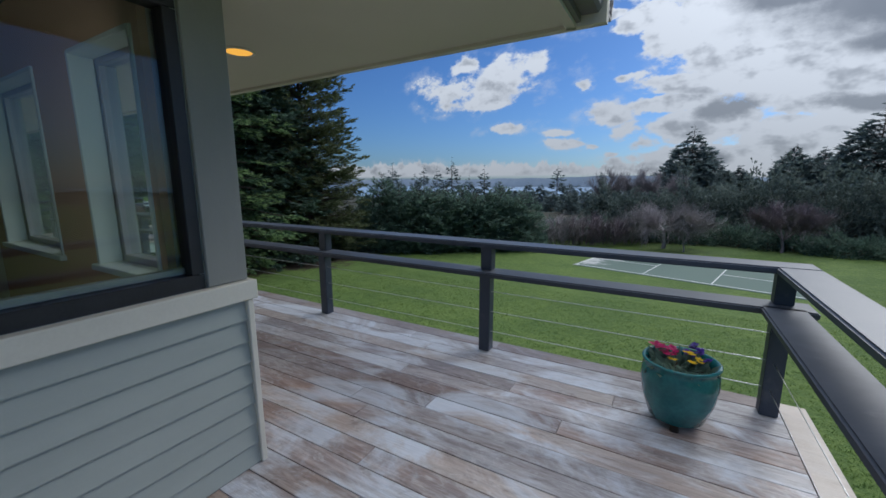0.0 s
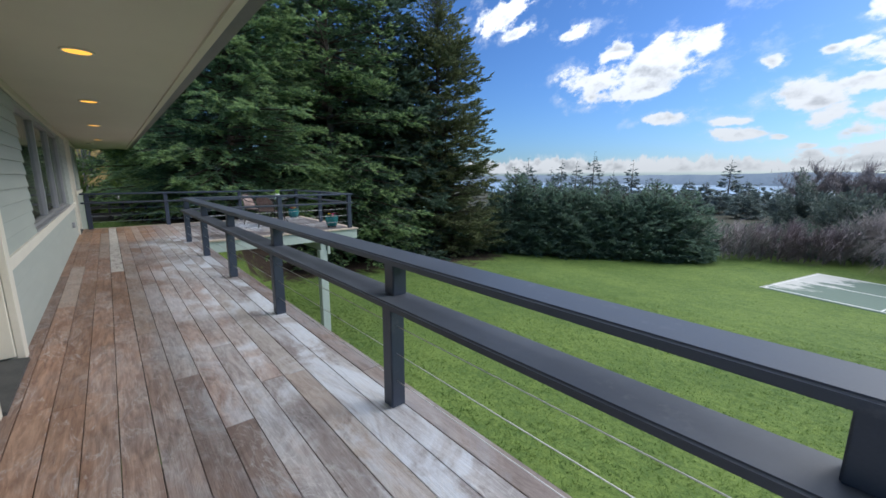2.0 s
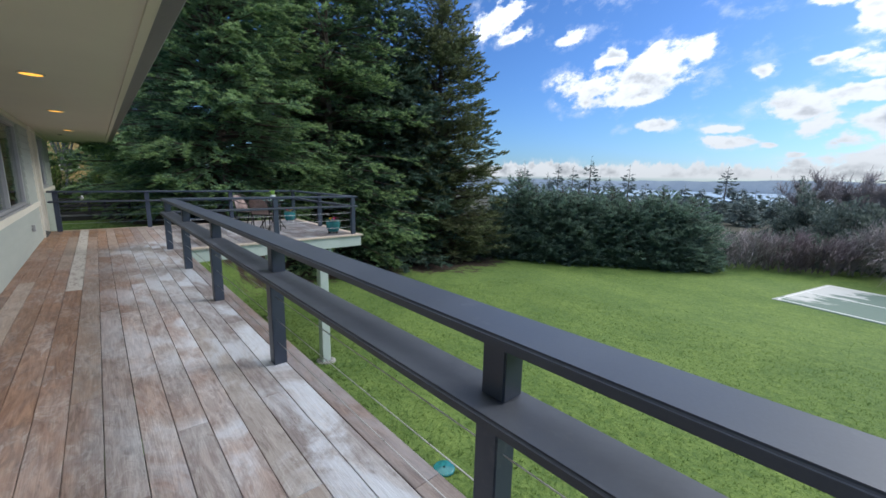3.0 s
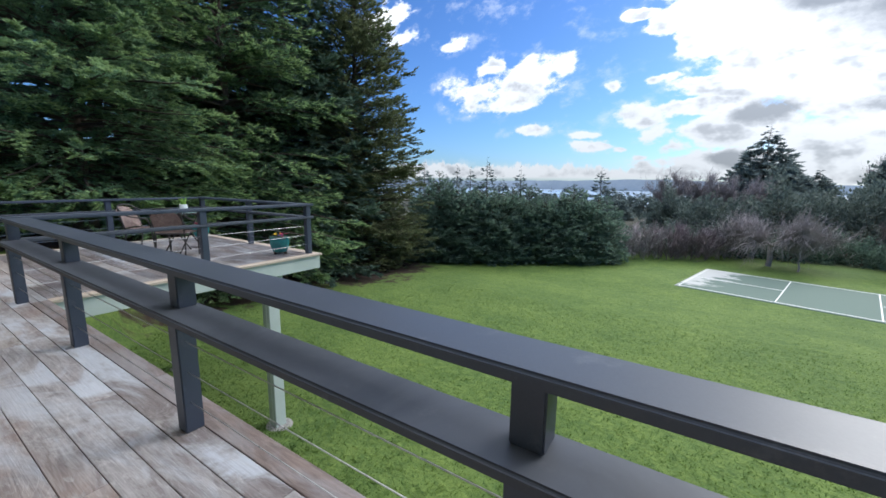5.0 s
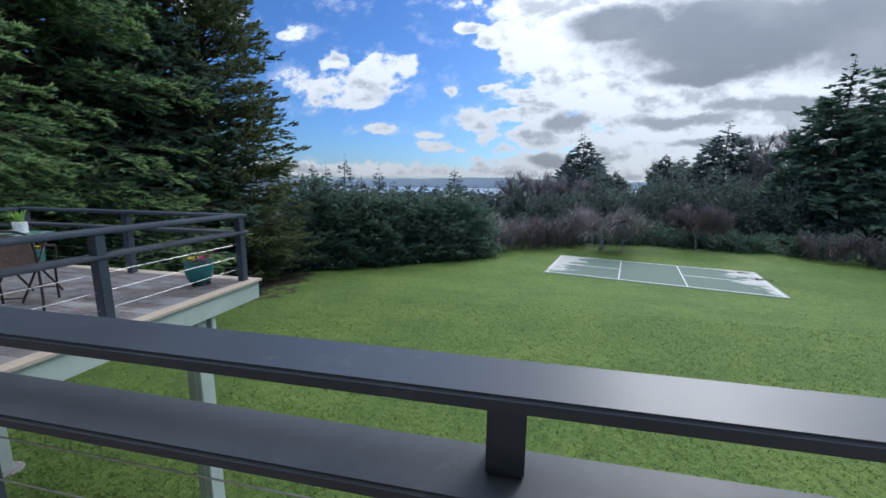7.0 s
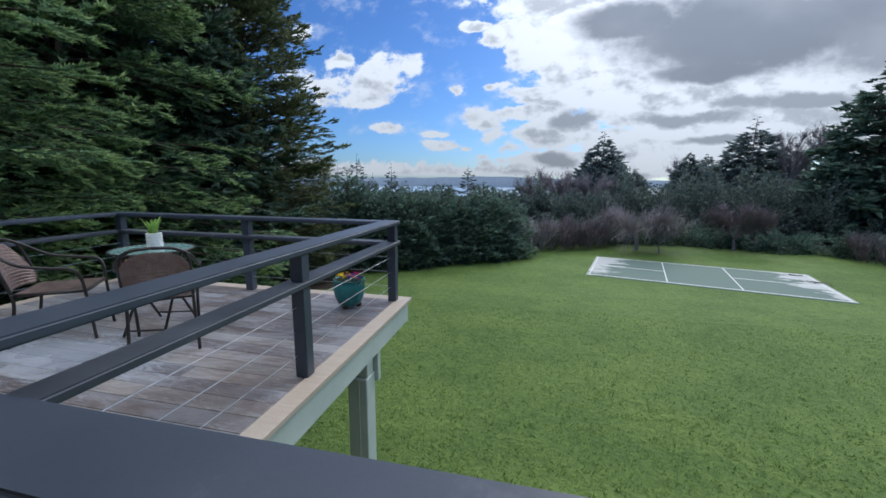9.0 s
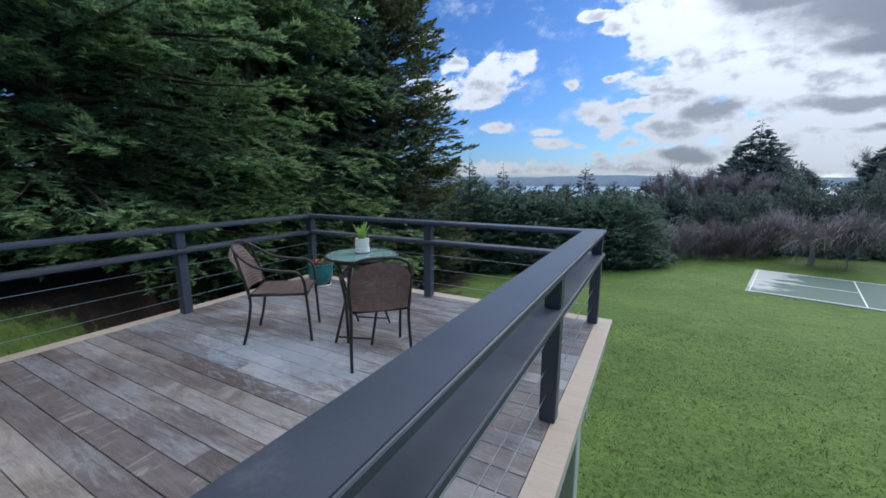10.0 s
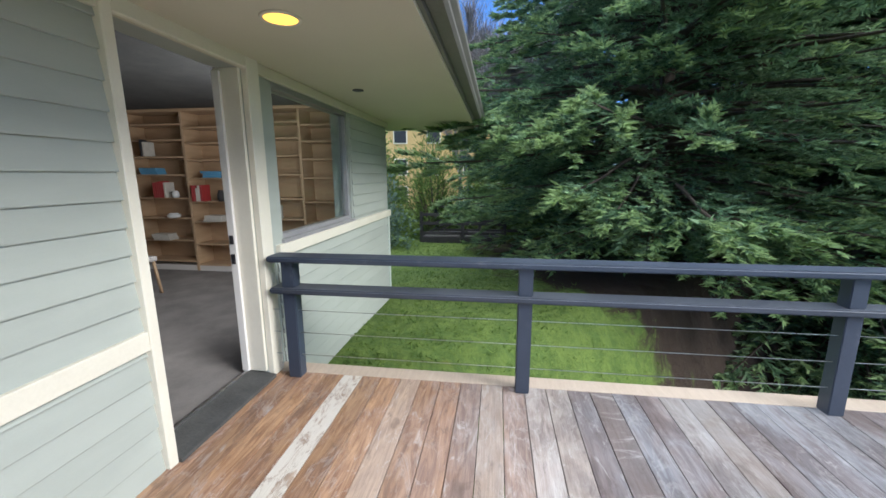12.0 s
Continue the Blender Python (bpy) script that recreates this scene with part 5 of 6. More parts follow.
for k, (u, d, v) in enumerate(FAR):
    x, y = -4.5 + u * d, d
    z = float(ground_z(x, y))
    h = max(1.34 + v * (d - 1.8) - z, 5.0)
    conifer("distant_conifer", x, y, h, h * rt.uniform(0.15, 0.21) + 0.5, 100 + k, M_FAR_HAZED, 90, 3600, (0.62, 0.26), 0.05, 0.95, 0.15, 0.32, 0.22, "distant dark conifer on the wooded slope", "distant conifers", spread=0.4, tumble=1.2)
for k in range(30):     # the wood below them
    u, d = -0.76 + 0.92 * (k + rt.random()) / 30, rt.uniform(74, 98)
    x, z = -4.5 + u * d, float(ground_z(-4.5 + u * d, d))
    h = 1.34 + rt.uniform(-0.035, -0.012) * d - z
    conifer("woodland_conifer", x, d, h, h * rt.uniform(0.26, 0.34), 500 + k, M_FAR_HAZED, 60, 2200, (0.62, 0.27), 0.05, 0.8, 0.2, 0.3, 0.2, "dark conifer in the wood below the lawn", "woodland conifers", spread=0.4, tumble=1.2)
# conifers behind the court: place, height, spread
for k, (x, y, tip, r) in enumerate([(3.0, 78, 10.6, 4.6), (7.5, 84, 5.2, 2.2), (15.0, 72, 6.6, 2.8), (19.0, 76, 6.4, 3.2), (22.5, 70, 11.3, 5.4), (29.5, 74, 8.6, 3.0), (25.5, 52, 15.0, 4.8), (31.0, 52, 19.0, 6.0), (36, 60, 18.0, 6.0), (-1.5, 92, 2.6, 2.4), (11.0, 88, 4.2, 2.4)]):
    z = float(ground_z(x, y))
    conifer("background_conifer", x, y, tip - z, r * 1.5, 200 + k, M_FAR_HAZED if k not in (6, 7) else M_NEEDLE_DARK, 440, 20000, (0.84, 0.38), 0.02, 0.95, 0.15, 0.38, 0.12, "tall dark conifer behind the sports court", "conifers behind the court", spread=0.36, tumble=1.5)
for k, (x, y, rx, h) in enumerate([(-3.0, 56, 5.0, 4.2), (3.0, 54, 5.5, 5.9), (9.0, 53, 5.5, 6.6), (15.0, 52, 5.5, 6.4), (21.0, 51, 5.5, 6.0), (27.0, 48, 5.0, 5.6), (32, 44, 5.0, 6.5), (-7.5, 62, 4.0, 5.0)]):
    bush("evergreen_shrub", x, y, rx, 3.8, h * 1.22, 300 + k, M_SHRUB, 9500, (0.40, 0.18), "large mounded dark evergreen shrub", "shrub", "evergreen mass behind the court")
for k, (x, y, rx, h) in enumerate([(13.0, 42, 3.4, 2.0), (17.5, 40.5, 3.2, 2.2), (21.5, 37.5, 3.0, 2.4), (24.5, 33.0, 2.6, 2.4), (9.0, 43.5, 3.0, 1.9), (-9.5, 40.5, 2.6, 2.4), (-6.0, 42.0, 2.8, 2.4), (-2.0, 43.5, 3.0, 2.4), (2.0, 44.0, 3.0, 2.4), (5.5, 44.5, 3.0, 2.3), (27.0, 29.0, 2.4, 2.2)]):
    bush("dark_shrub", x, y, rx, 2.0, h, 330 + k, M_NEEDLE_DARK, 3400, (0.30, 0.13), "low dark shrub at the lawn's edge", "shrub", "shrubs at the lawn edge")

bare_tree("cherry_tree", 0.2, 39.3, 3.3, 4.0, 61, M_TWIG, 0.19, 0.10, 3000, 0.50, "bare umbrella-shaped ornamental tree", "ornamental trees", thin=0.02)
bare_tree("ornamental_tree", 8.8, 41.5, 3.6, 2.9, 62, M_TWIG_PINK, 0.12, 0.5, 2600, 0.3, "bare reddish ornamental tree", "ornamental trees", thin=0.02)
bare_tree("small_bare_tree", 1.7, 38.0, 2.4, 1.5, 63, M_TWIG, 0.07, 0.5, 500, 0.35, "small bare sapling on the lawn", "ornamental trees")
for k, (x, y, h, r) in enumerate([(-8.4, 37.2, 2.4, 2.5), (-6.4, 38.2, 2.4, 2.5), (-4.6, 39.4, 2.4, 2.5), (-2.8, 41.2, 2.3, 2.3), (17.0, 38.2, 2.0, 2.2), (19.5, 36.2, 2.0, 2.0), (22.0, 33.5, 2.0, 2.0)]):
    bare_tree("bare_shrub", x, y, h, r, 70 + k, M_TWIG_PINK if k % 3 else M_TWIG, 0.03, 0.5, 1000, 0.1, "leafless reddish shrub along the lawn edge", "bare shrubs", thin=0.02)
for k, (x, y, h, r) in enumerate([(-5.0, 66, 7.0, 4.0), (-1.0, 62, 6.5, 4.0), (-9, 70, 6.5, 4.0), (25.5, 66, 13.5, 3.4), (28.0, 63, 14.0, 3.6), (18.0, 82, 11.0, 3.5)]):
    bare_tree("bare_woodland_tree", x, y, h, r, 90 + k, M_TWIG, 0.16, 0.9, 1000, 0.3, "tall bare grey deciduous tree", "bare woodland trees", thin=0.03)

# ---- west side: bamboo, neighbour's house, fence, bare tree ----
for k, (x, y, rx, h) in enumerate([(-25.5, 0.2, 1.6, 3.7), (-26.2, 2.4, 1.7, 3.6), (-26.5, -2.2, 1.7, 4.4), (-27.0, 4.6, 1.6, 3.2)]):
    bush("bamboo", x, y, rx, 1.3, h, 400 + k, M_BAMBOO, 7000, (0.24, 0.035), "leafy green bamboo clump", "bamboo", "bamboo screen")
bush("broadleaf_shrub", -22.6, -1.6, 1.6, 1.5, 2.9, 410, M_HEDGE, 6000, (0.13, 0.07), "dark green broadleaf shrub beside the house", "shrub")
bush("broadleaf_shrub", -27.0, -3.5, 2.2, 2.2, 6.0, 411, M_BAMBOO, 8000, (0.16, 0.08), "tall loose green shrub", "shrub")
bare_tree("bare_tree", -32.0, 0.5, 9.5, 3.6, 413, M_TWIG, 0.10, 0.8, 2800, 0.25, "bare grey tree before the neighbouring house", thin=0.02)
bare_tree("bare_tree", -30.0, 3.6, 9.0, 4.2, 412, M_TWIG, 0.10, 0.8, 3000, 0.25, "bare grey tree before the neighbouring house", thin=0.018)
nb = thing("neighbour_house", -42.0, -1.4, -1.6, 0, "ochre yellow neighbouring house with windows", "house")
part("wall", boxes((-4, -6, 0, 0, 3.2, 8.4), (-3, 3.2, 0, -0.6, 6.5, 6.2)), M_OCHRE, nb)
rf = bmesh.new()
rfv = [rf.verts.new(p) for p in ((0.5, -6.5, 8.3), (0.5, 3.7, 8.3), (-4.5, 3.7, 8.3), (-4.5, -6.5, 8.3), (-2, -6.5, 10.0), (-2, 3.7, 10.0))]
for f in ((0, 1, 5, 4), (2, 3, 4, 5), (1, 2, 5), (3, 0, 4), (3, 2, 1, 0)):
    rf.faces.new([rfv[i] for i in f])
part("roof", rf, M_ROOF, nb)
for yy, zz in ((-4.2, 3.0), (-1.6, 3.0), (1.2, 3.0), (-4.2, 0.9), (1.2, 0.9), (-4.2, 5.4), (-1.6, 5.4), (1.2, 5.4)):
    wn = part("window", boxes((0.0, yy, zz, 0.05, yy + 1.1, zz + 1.3), soft=0.01), M_TRIM, nb)
    part("pane", boxes((0.051, yy + 0.08, zz + 0.08, 0.06, yy + 1.02, zz + 1.22)), M_FRAME_DARK, wn)


def fence_panel(x, y, rz, w, h):
    z = float(ground_z(x, y))
    t = thing("fence", x, y, z, rz, "low dark timber rail fence at the lawn's end", "fence", "timber fences")
    for k in range(3):
        s = -w / 2 + k * w / 2
        part("post", boxes((s - 0.05, -0.05, -0.1, s + 0.05, 0.05, h), soft=0.006), M_FENCE, t)
    for zz in (0.25, 0.55, h - 0.12):
        part("rail", boxes((-w / 2, -0.035, zz, w / 2, 0.035, zz + 0.09), soft=0.006), M_FENCE, t)
    bm = bmesh.new()
    tube(bm, [(-w / 2, 0.06, 0.2), (0, 0.06, h - 0.1)], 0.03, 6)
    part("brace", bm, M_FENCE, t)
    return t


fence_panel(-23.8, 1.4, 90, 2.6, 0.95)
fence_panel(-24.7, 1.9, 90, 3.0, 1.15)
for k, yy in enumerate((0.75, 2.05)):
    cov = thing("cold_frame", -24.2, yy, float(ground_z(-24.2, yy)), 0, "low dark covered garden frame beside the fence", "garden frame", "garden frames")
    part("frame", boxes((-0.55, -0.6, -0.05, 0.55, 0.6, 0.22), soft=0.02), M_FENCE, cov)
    part("cover", boxes((-0.5, -0.55, 0.222, 0.5, 0.55, 0.25), soft=0.01), M_GUTTER, cov)

# ---- sports court ----
cm = bpy.data.materials.new("worn green court")
cm.use_nodes = True
q = Graph(cm.node_tree)
loc = q.node("ShaderNodeTexCoord", "Object")
cs = q.tree.nodes.new("ShaderNodeSeparateXYZ")
q.tree.links.new(loc, cs.inputs[0])
cn = q.noise(q.vmath("MULTIPLY", loc, (1.0, 2.4, 1.0)), 0.55, 6.0, 0.6, warp=0.6)
ends = q.math("ADD", q.math("ABSOLUTE", q.math("ADD", cs.outputs[0], 0.0)), q.math("MULTIPLY", q.math("SUBTRACT", cn, 0.5), 6.5))
ends = q.math("ADD", ends, q.math("MULTIPLY", cs.outputs[1], 0.30))
dry = q.ramp(ends, 5.0, 5.6)
fine_n = q.noise(loc, 18.0, 4.0)
green = q.mix(fine_n, (0.125, 0.175, 0.145), (0.17, 0.215, 0.185))
pale = q.mix(fine_n, (0.42, 0.425, 0.41), (0.56, 0.56, 0.54))
sh = q.node("ShaderNodeBsdfPrincipled", 0, None, Base_Color=q.mix(dry, green, pale), Roughness=0.85, Specular_IOR_Level=0.15)
q.tree.links.new(sh, q.tree.nodes.new("ShaderNodeOutputMaterial").inputs["Surface"])
CZ = float(ground_z(2.0, 30.0)) + 0.03
court = thing("sports_court", 1.85, 30.15, CZ, -13.6, "small green painted sports court with white lines", "court", kind="structure")
part("slab", boxes((-6.55, -3.5, -0.1, 6.55, 3.5, 0.0), soft=0.01), cm, court)


def line(x0, y0, x1, y1):
    part("line", boxes((x0, y0, 0.003, x1, y1, 0.008)), M_LINE, court)


for yy in (-3.30, 3.22):
    line(-6.4, yy, 6.4, yy + 0.09)
for xx in (-6.4, -1.95, 1.80, 6.31):
    line(xx, -3.2, xx + 0.06, 3.21)
line(-6.3, -0.05, -1.96, 0.04)
line(1.9, -0.05, 6.3, 0.04)
debris = thing("leaf_litter", 9.0, 30.4, CZ, -13, "dark wet leaf litter on the court's end", "leaves", kind="stuff")
gl = rng(5)
lv = np.concatenate([gl.normal((-1.2, 0.9), (0.22, 0.08), (60, 2)), gl.normal((-0.7, -0.9), (0.35, 0.12), (70, 2))])
lb = np.concatenate([lv, gl.uniform(0.01, 0.03, (130, 1))], 1)
ld = unit(np.concatenate([gl.normal(0, 1, (130, 2)), gl.normal(0, 0.2, (130, 1))], 1))
v, f = cards(lb, ld, unit(np.cross(ld, np.array([0, 0, 1.0]) + gl.normal(0, 0.2, (130, 3)))), gl.uniform(0.1, 0.2, 130), gl.uniform(0.06, 0.12, 130))
mesh_from("leaves", v, f, M_FENCE, debris)

# ---- grass ----
gg = rng(21)


def grass_patch(name, n, x0, x1, y0, y1, h, w):
    gx_, gy_ = gg.uniform(x0, x1, n), y0 + (y1 - y0) * gg.random(n) ** 2.0
    clump = np.sin(gx_ * 15.0 + np.sin(gy_ * 5.3) * 3) * np.sin(gy_ * 17.0 + np.sin(gx_ * 4.9) * 3) * 1.2 + gg.normal(0, 0.5, n)
    inside = np.max([1 - np.hypot(gx_ - cx, gy_ - cy) / r for cx, cy, r in BEDS], axis=0)
    keep = (clump > -0.9) & (inside + gg.normal(0, 0.10, n) < 0.0)
    gx_, gy_, clump = gx_[keep], gy_[keep], clump[keep]
    k = len(gx_)
    base = np.stack([gx_, gy_, ground_z(gx_, gy_) - 0.005], 1)
    a = gg.uniform(0, 2 * np.pi, k)
    side = np.stack([np.cos(a), np.sin(a), np.zeros(k)], 1) * (w * gg.uniform(0.6, 1.4, k))[:, None]
    lean = np.stack([gg.normal(0, 0.8, k), gg.normal(0, 0.8, k), np.ones(k)], 1)
    tip = base + lean * (h * gg.uniform(0.5, 1.1, k) * (0.60 + 0.45 * np.clip(clump, -1, 1.5)))[:, None]
    v = np.stack([base - side, base + side, tip], 1).reshape(-1, 3)
    t = mesh_from(name, v, np.arange(3 * k).reshape(-1, 3), M_BLADE)
    return tagged(t, "short tufted green lawn grass", "grass", kind="stuff")


grass_patch("grass", 140000, -15.5, 7.0, 2.75, 19.0, 0.070, 0.010)
grass_patch("grass", 60000, -19.0, 13.0, 5.0, 30.0, 0.055, 0.016)
grass_patch("grass", 45000, -24.0, -14.6, -2.0, 8.0, 0.06, 0.011)

lid = thing("valve_box_lid", -5.95, 5.33, float(ground_z(-5.95, 5.33)), 0, "round green plastic lid set in the lawn", "lid")
part("lid", lathe([(0.17, 0.0), (0.17, 0.03), (0.15, 0.045), (0.02, 0.05)], 24), M_POT, lid, smooth=True)

# ---- furniture on the raised deck ----
def flowers(parent, z, r, seed, kinds):
    """Leaves and blossoms filling a pot's mouth."""
    g_ = rng(seed)
    n = 170
    a, rr = g_.uniform(0, 6.28, n), r * np.sqrt(g_.random(n)) * 0.95
    base = np.stack([np.cos(a) * rr, np.sin(a) * rr, np.full(n, z)], 1)
    d = unit(np.stack([np.cos(a), np.sin(a), g_.uniform(0.3, 1.6, n)], 1) + g_.normal(0, 0.4, (n, 3)))
    v, f = cards(base, d, unit(np.cross(d, g_.normal(0, 1, (n, 3)))), g_.uniform(0.05, 0.10, n), g_.uniform(0.025, 0.045, n))
    mesh_from("foliage", v, f, M_HEDGE, parent, "dark green leaves")
    for colour, cx, cy, cnt in kinds:
        for _ in range(cnt):
            px, py, pz = cx + g_.normal(0, 0.035), cy + g_.normal(0, 0.035), z + g_.uniform(0.05, 0.10)
            m = 8
            b = np.tile([px, py, pz], (m, 1)) + g_.normal(0, 0.003, (m, 3))
            aa = np.arange(m) * 2 * np.pi / m + g_.random()
            tilt = g_.normal(0, 0.3, 2)
            dd = unit(np.stack([np.cos(aa), np.sin(aa), 0.25 + np.cos(aa) * tilt[0] + np.sin(aa) * tilt[1]], 1))
            v, f = cards(b, dd, unit(np.cross(dd, [0, 0, 1.0])), g_.uniform(0.022, 0.034, m), np.full(m, 0.026))
            mesh_from("blossom", v, f, M_FLOWER[colour], parent, colour + " blossom")


def flower_pot(x, y, r, h, seed, kinds, label, saucer=False):
    t = thing("flower_pot", x, y, 0, 0, label, "flower pot", "glazed flower pots")
    k = 0.035
    if saucer:
        part("saucer", lathe([(r * 0.72, 0.0), (r * 0.80, 0.018), (r * 0.74, 0.022), (r * 0.2, 0.014)], 28), M_WHITE_POT, t, "white saucer", smooth=True)
    body = lathe([(r * 0.60, k), (r * 0.72, k + 0.012), (r * 0.92, h * 0.42), (r * 1.0, h * 0.70), (r * 0.97, h * 0.87), (r * 0.93, h * 0.93), (r * 0.985, h * 0.955), (r * 1.0, h * 0.985), (r * 0.97, h), (r * 0.89, h * 0.99), (r * 0.87, h * 0.90), (r * 0.88, h * 0.82)], 40)
    part("pot", body, M_POT, t, "teal glaze", smooth=True)
    for k3 in range(3):
        a = k3 * 2.094 + 0.5
        part("foot", boxes((-0.022, -0.022, 0.0 if not saucer else 0.016, 0.022, 0.022, 0.06), soft=0.006), M_SOIL, t).location = (math.cos(a) * r * 0.58, math.sin(a) * r * 0.58, 0)
    s = bmesh.new()
    bmesh.ops.create_circle(s, cap_ends=True, segments=24, radius=r * 0.885)
    part("soil", s, M_SOIL, t).location = (0, 0, h * 0.84)
    flowers(t, h * 0.86, r * 0.8, seed, kinds)
    return t


flower_pot(0.475, 2.26, 0.20, 0.39, 1, [("magenta", -0.09, 0.04, 10), ("yellow", 0.05, -0.05, 5), ("purple", 0.05, 0.08, 6), ("purple", 0.10, 0.04, 3)], "large teal glazed pot with pink and yellow primroses")
flower_pot(-10.87, 5.97, 0.170, 0.315, 2, [("yellow", -0.07, -0.02, 6), ("magenta", 0.06, 0.04, 7), ("purple", 0.03, 0.0, 4), ("orange", -0.02, 0.06, 3)], "teal glazed pot of mixed primroses in the deck corner")
flower_pot(-13.88, 6.02, 0.165, 0.30, 3, [("magenta", -0.06, -0.02, 7), ("yellow", 0.06, 0.03, 7)], "teal glazed pot on a white saucer", True)


def bistro_chair(x, y, rz, label):
    """Metal armchair with a woven back and seat; front is +y."""
    t = thing("bistro_chair", x, y, 0, rz, label, "chair", "bistro chairs")
    bars = {"leg": [[(sx * 0.225, -0.285, 0.0), (sx * 0.222, -0.24, 0.16), (sx * 0.215, -0.21, 0.34), (sx * 0.215, -0.215, 0.44)] for sx in (-1, 1)],
            "arm": [[(sx * 0.225, 0.272, 0.0), (sx * 0.228, 0.262, 0.2), (sx * 0.240, 0.250, 0.42), (sx * 0.262, 0.240, 0.55), (sx * 0.272, 0.190, 0.625), (sx * 0.275, 0.05, 0.645), (sx * 0.265, -0.13, 0.68), (sx * 0.225, -0.27, 0.775), (sx * 0.13, -0.345, 0.845), (0, -0.365, 0.86)] for sx in (-1, 1)],
            "stay": [[(sx * 0.215, -0.215, 0.44), (sx * 0.222, -0.245, 0.58), (sx * 0.215, -0.285, 0.73), (sx * 0.20, -0.305, 0.80)] for sx in (-1, 1)],
            "seat_rail": [[(-0.225, 0.25, 0.425), (0.225, 0.25, 0.425)], [(-0.215, -0.2, 0.43), (0.215, -0.2, 0.43)], [(-0.225, 0.25, 0.425), (-0.215, -0.2, 0.43)], [(0.225, 0.25, 0.425), (0.215, -0.2, 0.43)]]}
    for nm, lines in bars.items():
        for pts in lines:
            bm = bmesh.new()
            tube(bm, smooth_line(pts, 5) if len(pts) > 2 else pts, 0.0125, 8)
            part(nm, bm, M_CHAIR, t, smooth=True)
    # woven back: bent strands over and under
    def back(u, w):
        """u across -1..1, w from the seat 0 to the top 1."""
        half = 0.205 + 0.01 * math.sin(w * 3.1)
        top = 0.83 - 0.075 * u * u * u * u - 0.03 * u * u
        z = 0.45 + (top - 0.45) * w
        return Vector((u * half, -0.222 - 0.115 * w * w - 0.045 * (1 - u * u), z))
    def strip(pts, wide, nrm):
        bm = bmesh.new()
        pts = [Vector(p) for p in pts]
        prev = None
        for i, p in enumerate(pts):
            d = (pts[min(i + 1, len(pts) - 1)] - pts[max(i - 1, 0)]).normalized()
            s = d.cross(nrm).normalized() * wide / 2
            o = nrm * 0.0025
            ring = [bm.verts.new(p - s - o), bm.verts.new(p + s - o), bm.verts.new(p + s + o), bm.verts.new(p - s + o)]
            if prev:
                for k in range(4):
                    bm.faces.new((prev[k], prev[(k + 1) % 4], ring[(k + 1) % 4], ring[k]))
            prev = ring
        part("strand", bm, M_WEAVE, woven)
    woven = new("woven_back")
    woven.parent = t
    woven["label"] = "brown woven resin back"
    nr = Vector((0, -0.95, -0.25))
    for k in range(26):
        u = -1 + 2 * (k + 0.5) / 26
        strip([back(u, w / 6) for w in range(7)], 0.0105, nr)
    for k in range(27):
        w = (k + 0.5) / 27
        strip([back(-1 + 2 * i / 8, w) + Vector((0, (0.004 if k % 2 else -0.004), 0)) for i in range(9)], 0.0095, nr)
    bm = boxes((-0.215, -0.2, 0.418, 0.215, 0.245, 0.438), soft=0.008)
    part("seat", bm, M_WEAVE, t, "brown woven seat")
    bm = bmesh.new()
    for k in range(30):
        yy = -0.19 + k * 0.0148
        box(bm, -0.212, yy, 0.4385, 0.212, yy + 0.009, 0.4425)
    part("seat_weave", bm, M_WEAVE, t)
    return t


bistro_chair(-11.92, 4.73, 44.6, "dark metal armchair with brown woven back, seen from behind")
bistro_chair(-12.94, 4.66, -52.3, "dark metal armchair with brown woven back facing the table")

table = thing("bistro_table", -12.29, 5.0, 0, 20, "round glass-topped folding bistro table", "table")
part("tabletop", lathe([(0.30, 0.729), (0.306, 0.731), (0.306, 0.737), (0.30, 0.739), (0.002, 0.739)], 48), M_TABLE_GLASS, table, "rippled green glass top", smooth=False)
part("rim", lathe([(0.306, 0.722), (0.322, 0.725), (0.325, 0.734), (0.320, 0.742), (0.307, 0.740), (0.306, 0.724)], 48), M_CHAIR, table, "dark metal rim", smooth=True)
for sx in (-1, 1):
    for s in (-1, 1):
        bm = bmesh.new()
        tube(bm, [(sx * 0.14, -s * 0.21, 0.72), (sx * 0.15, 0.0, 0.38), (sx * 0.16, s * 0.27, 0.012)], 0.0115, 8)
        part("leg", bm, M_CHAIR, table, smooth=True)
for yy, zz in ((-0.25, 0.06), (0.25, 0.06), (-0.19, 0.69), (0.19, 0.69)):
    bm = bmesh.new()
    tube(bm, [(-0.155, yy, zz), (0.155, yy, zz)], 0.009, 6)
    part("crossbar", bm, M_CHAIR, table, smooth=True)
part("catch", boxes((-0.03, -0.19, 0.70, 0.03, 0.19, 0.722), soft=0.004), M_CHAIR, table)

vase = thing("planter", -12.33, 5.06, 0.7425, 0, "white textured ceramic pot of green bulbs on the table", "plant pot")
bm = lathe([(0.055, 0.0), (0.062, 0.006)] + [(0.062 + 0.0028 * math.sin(k * 1.7), 0.006 + k * 0.0076) for k in range(1, 17)] + [(0.056, 0.131), (0.054, 0.11)], 28)
for v_ in bm.verts:
    a_ = math.atan2(v_.co.y, v_.co.x)
    f_ = 1 + 0.035 * math.sin(a_ * 9 + v_.co.z * 60)
    v_.co.x, v_.co.y = v_.co.x * f_, v_.co.y * f_
part("pot", bm, M_WHITE_POT, vase, smooth=True)
s = bmesh.new()
bmesh.ops.create_circle(s, cap_ends=True, segments=20, radius=0.053)
part("soil", s, M_SOIL, vase).location = (0, 0, 0.112)
gl = rng(9)
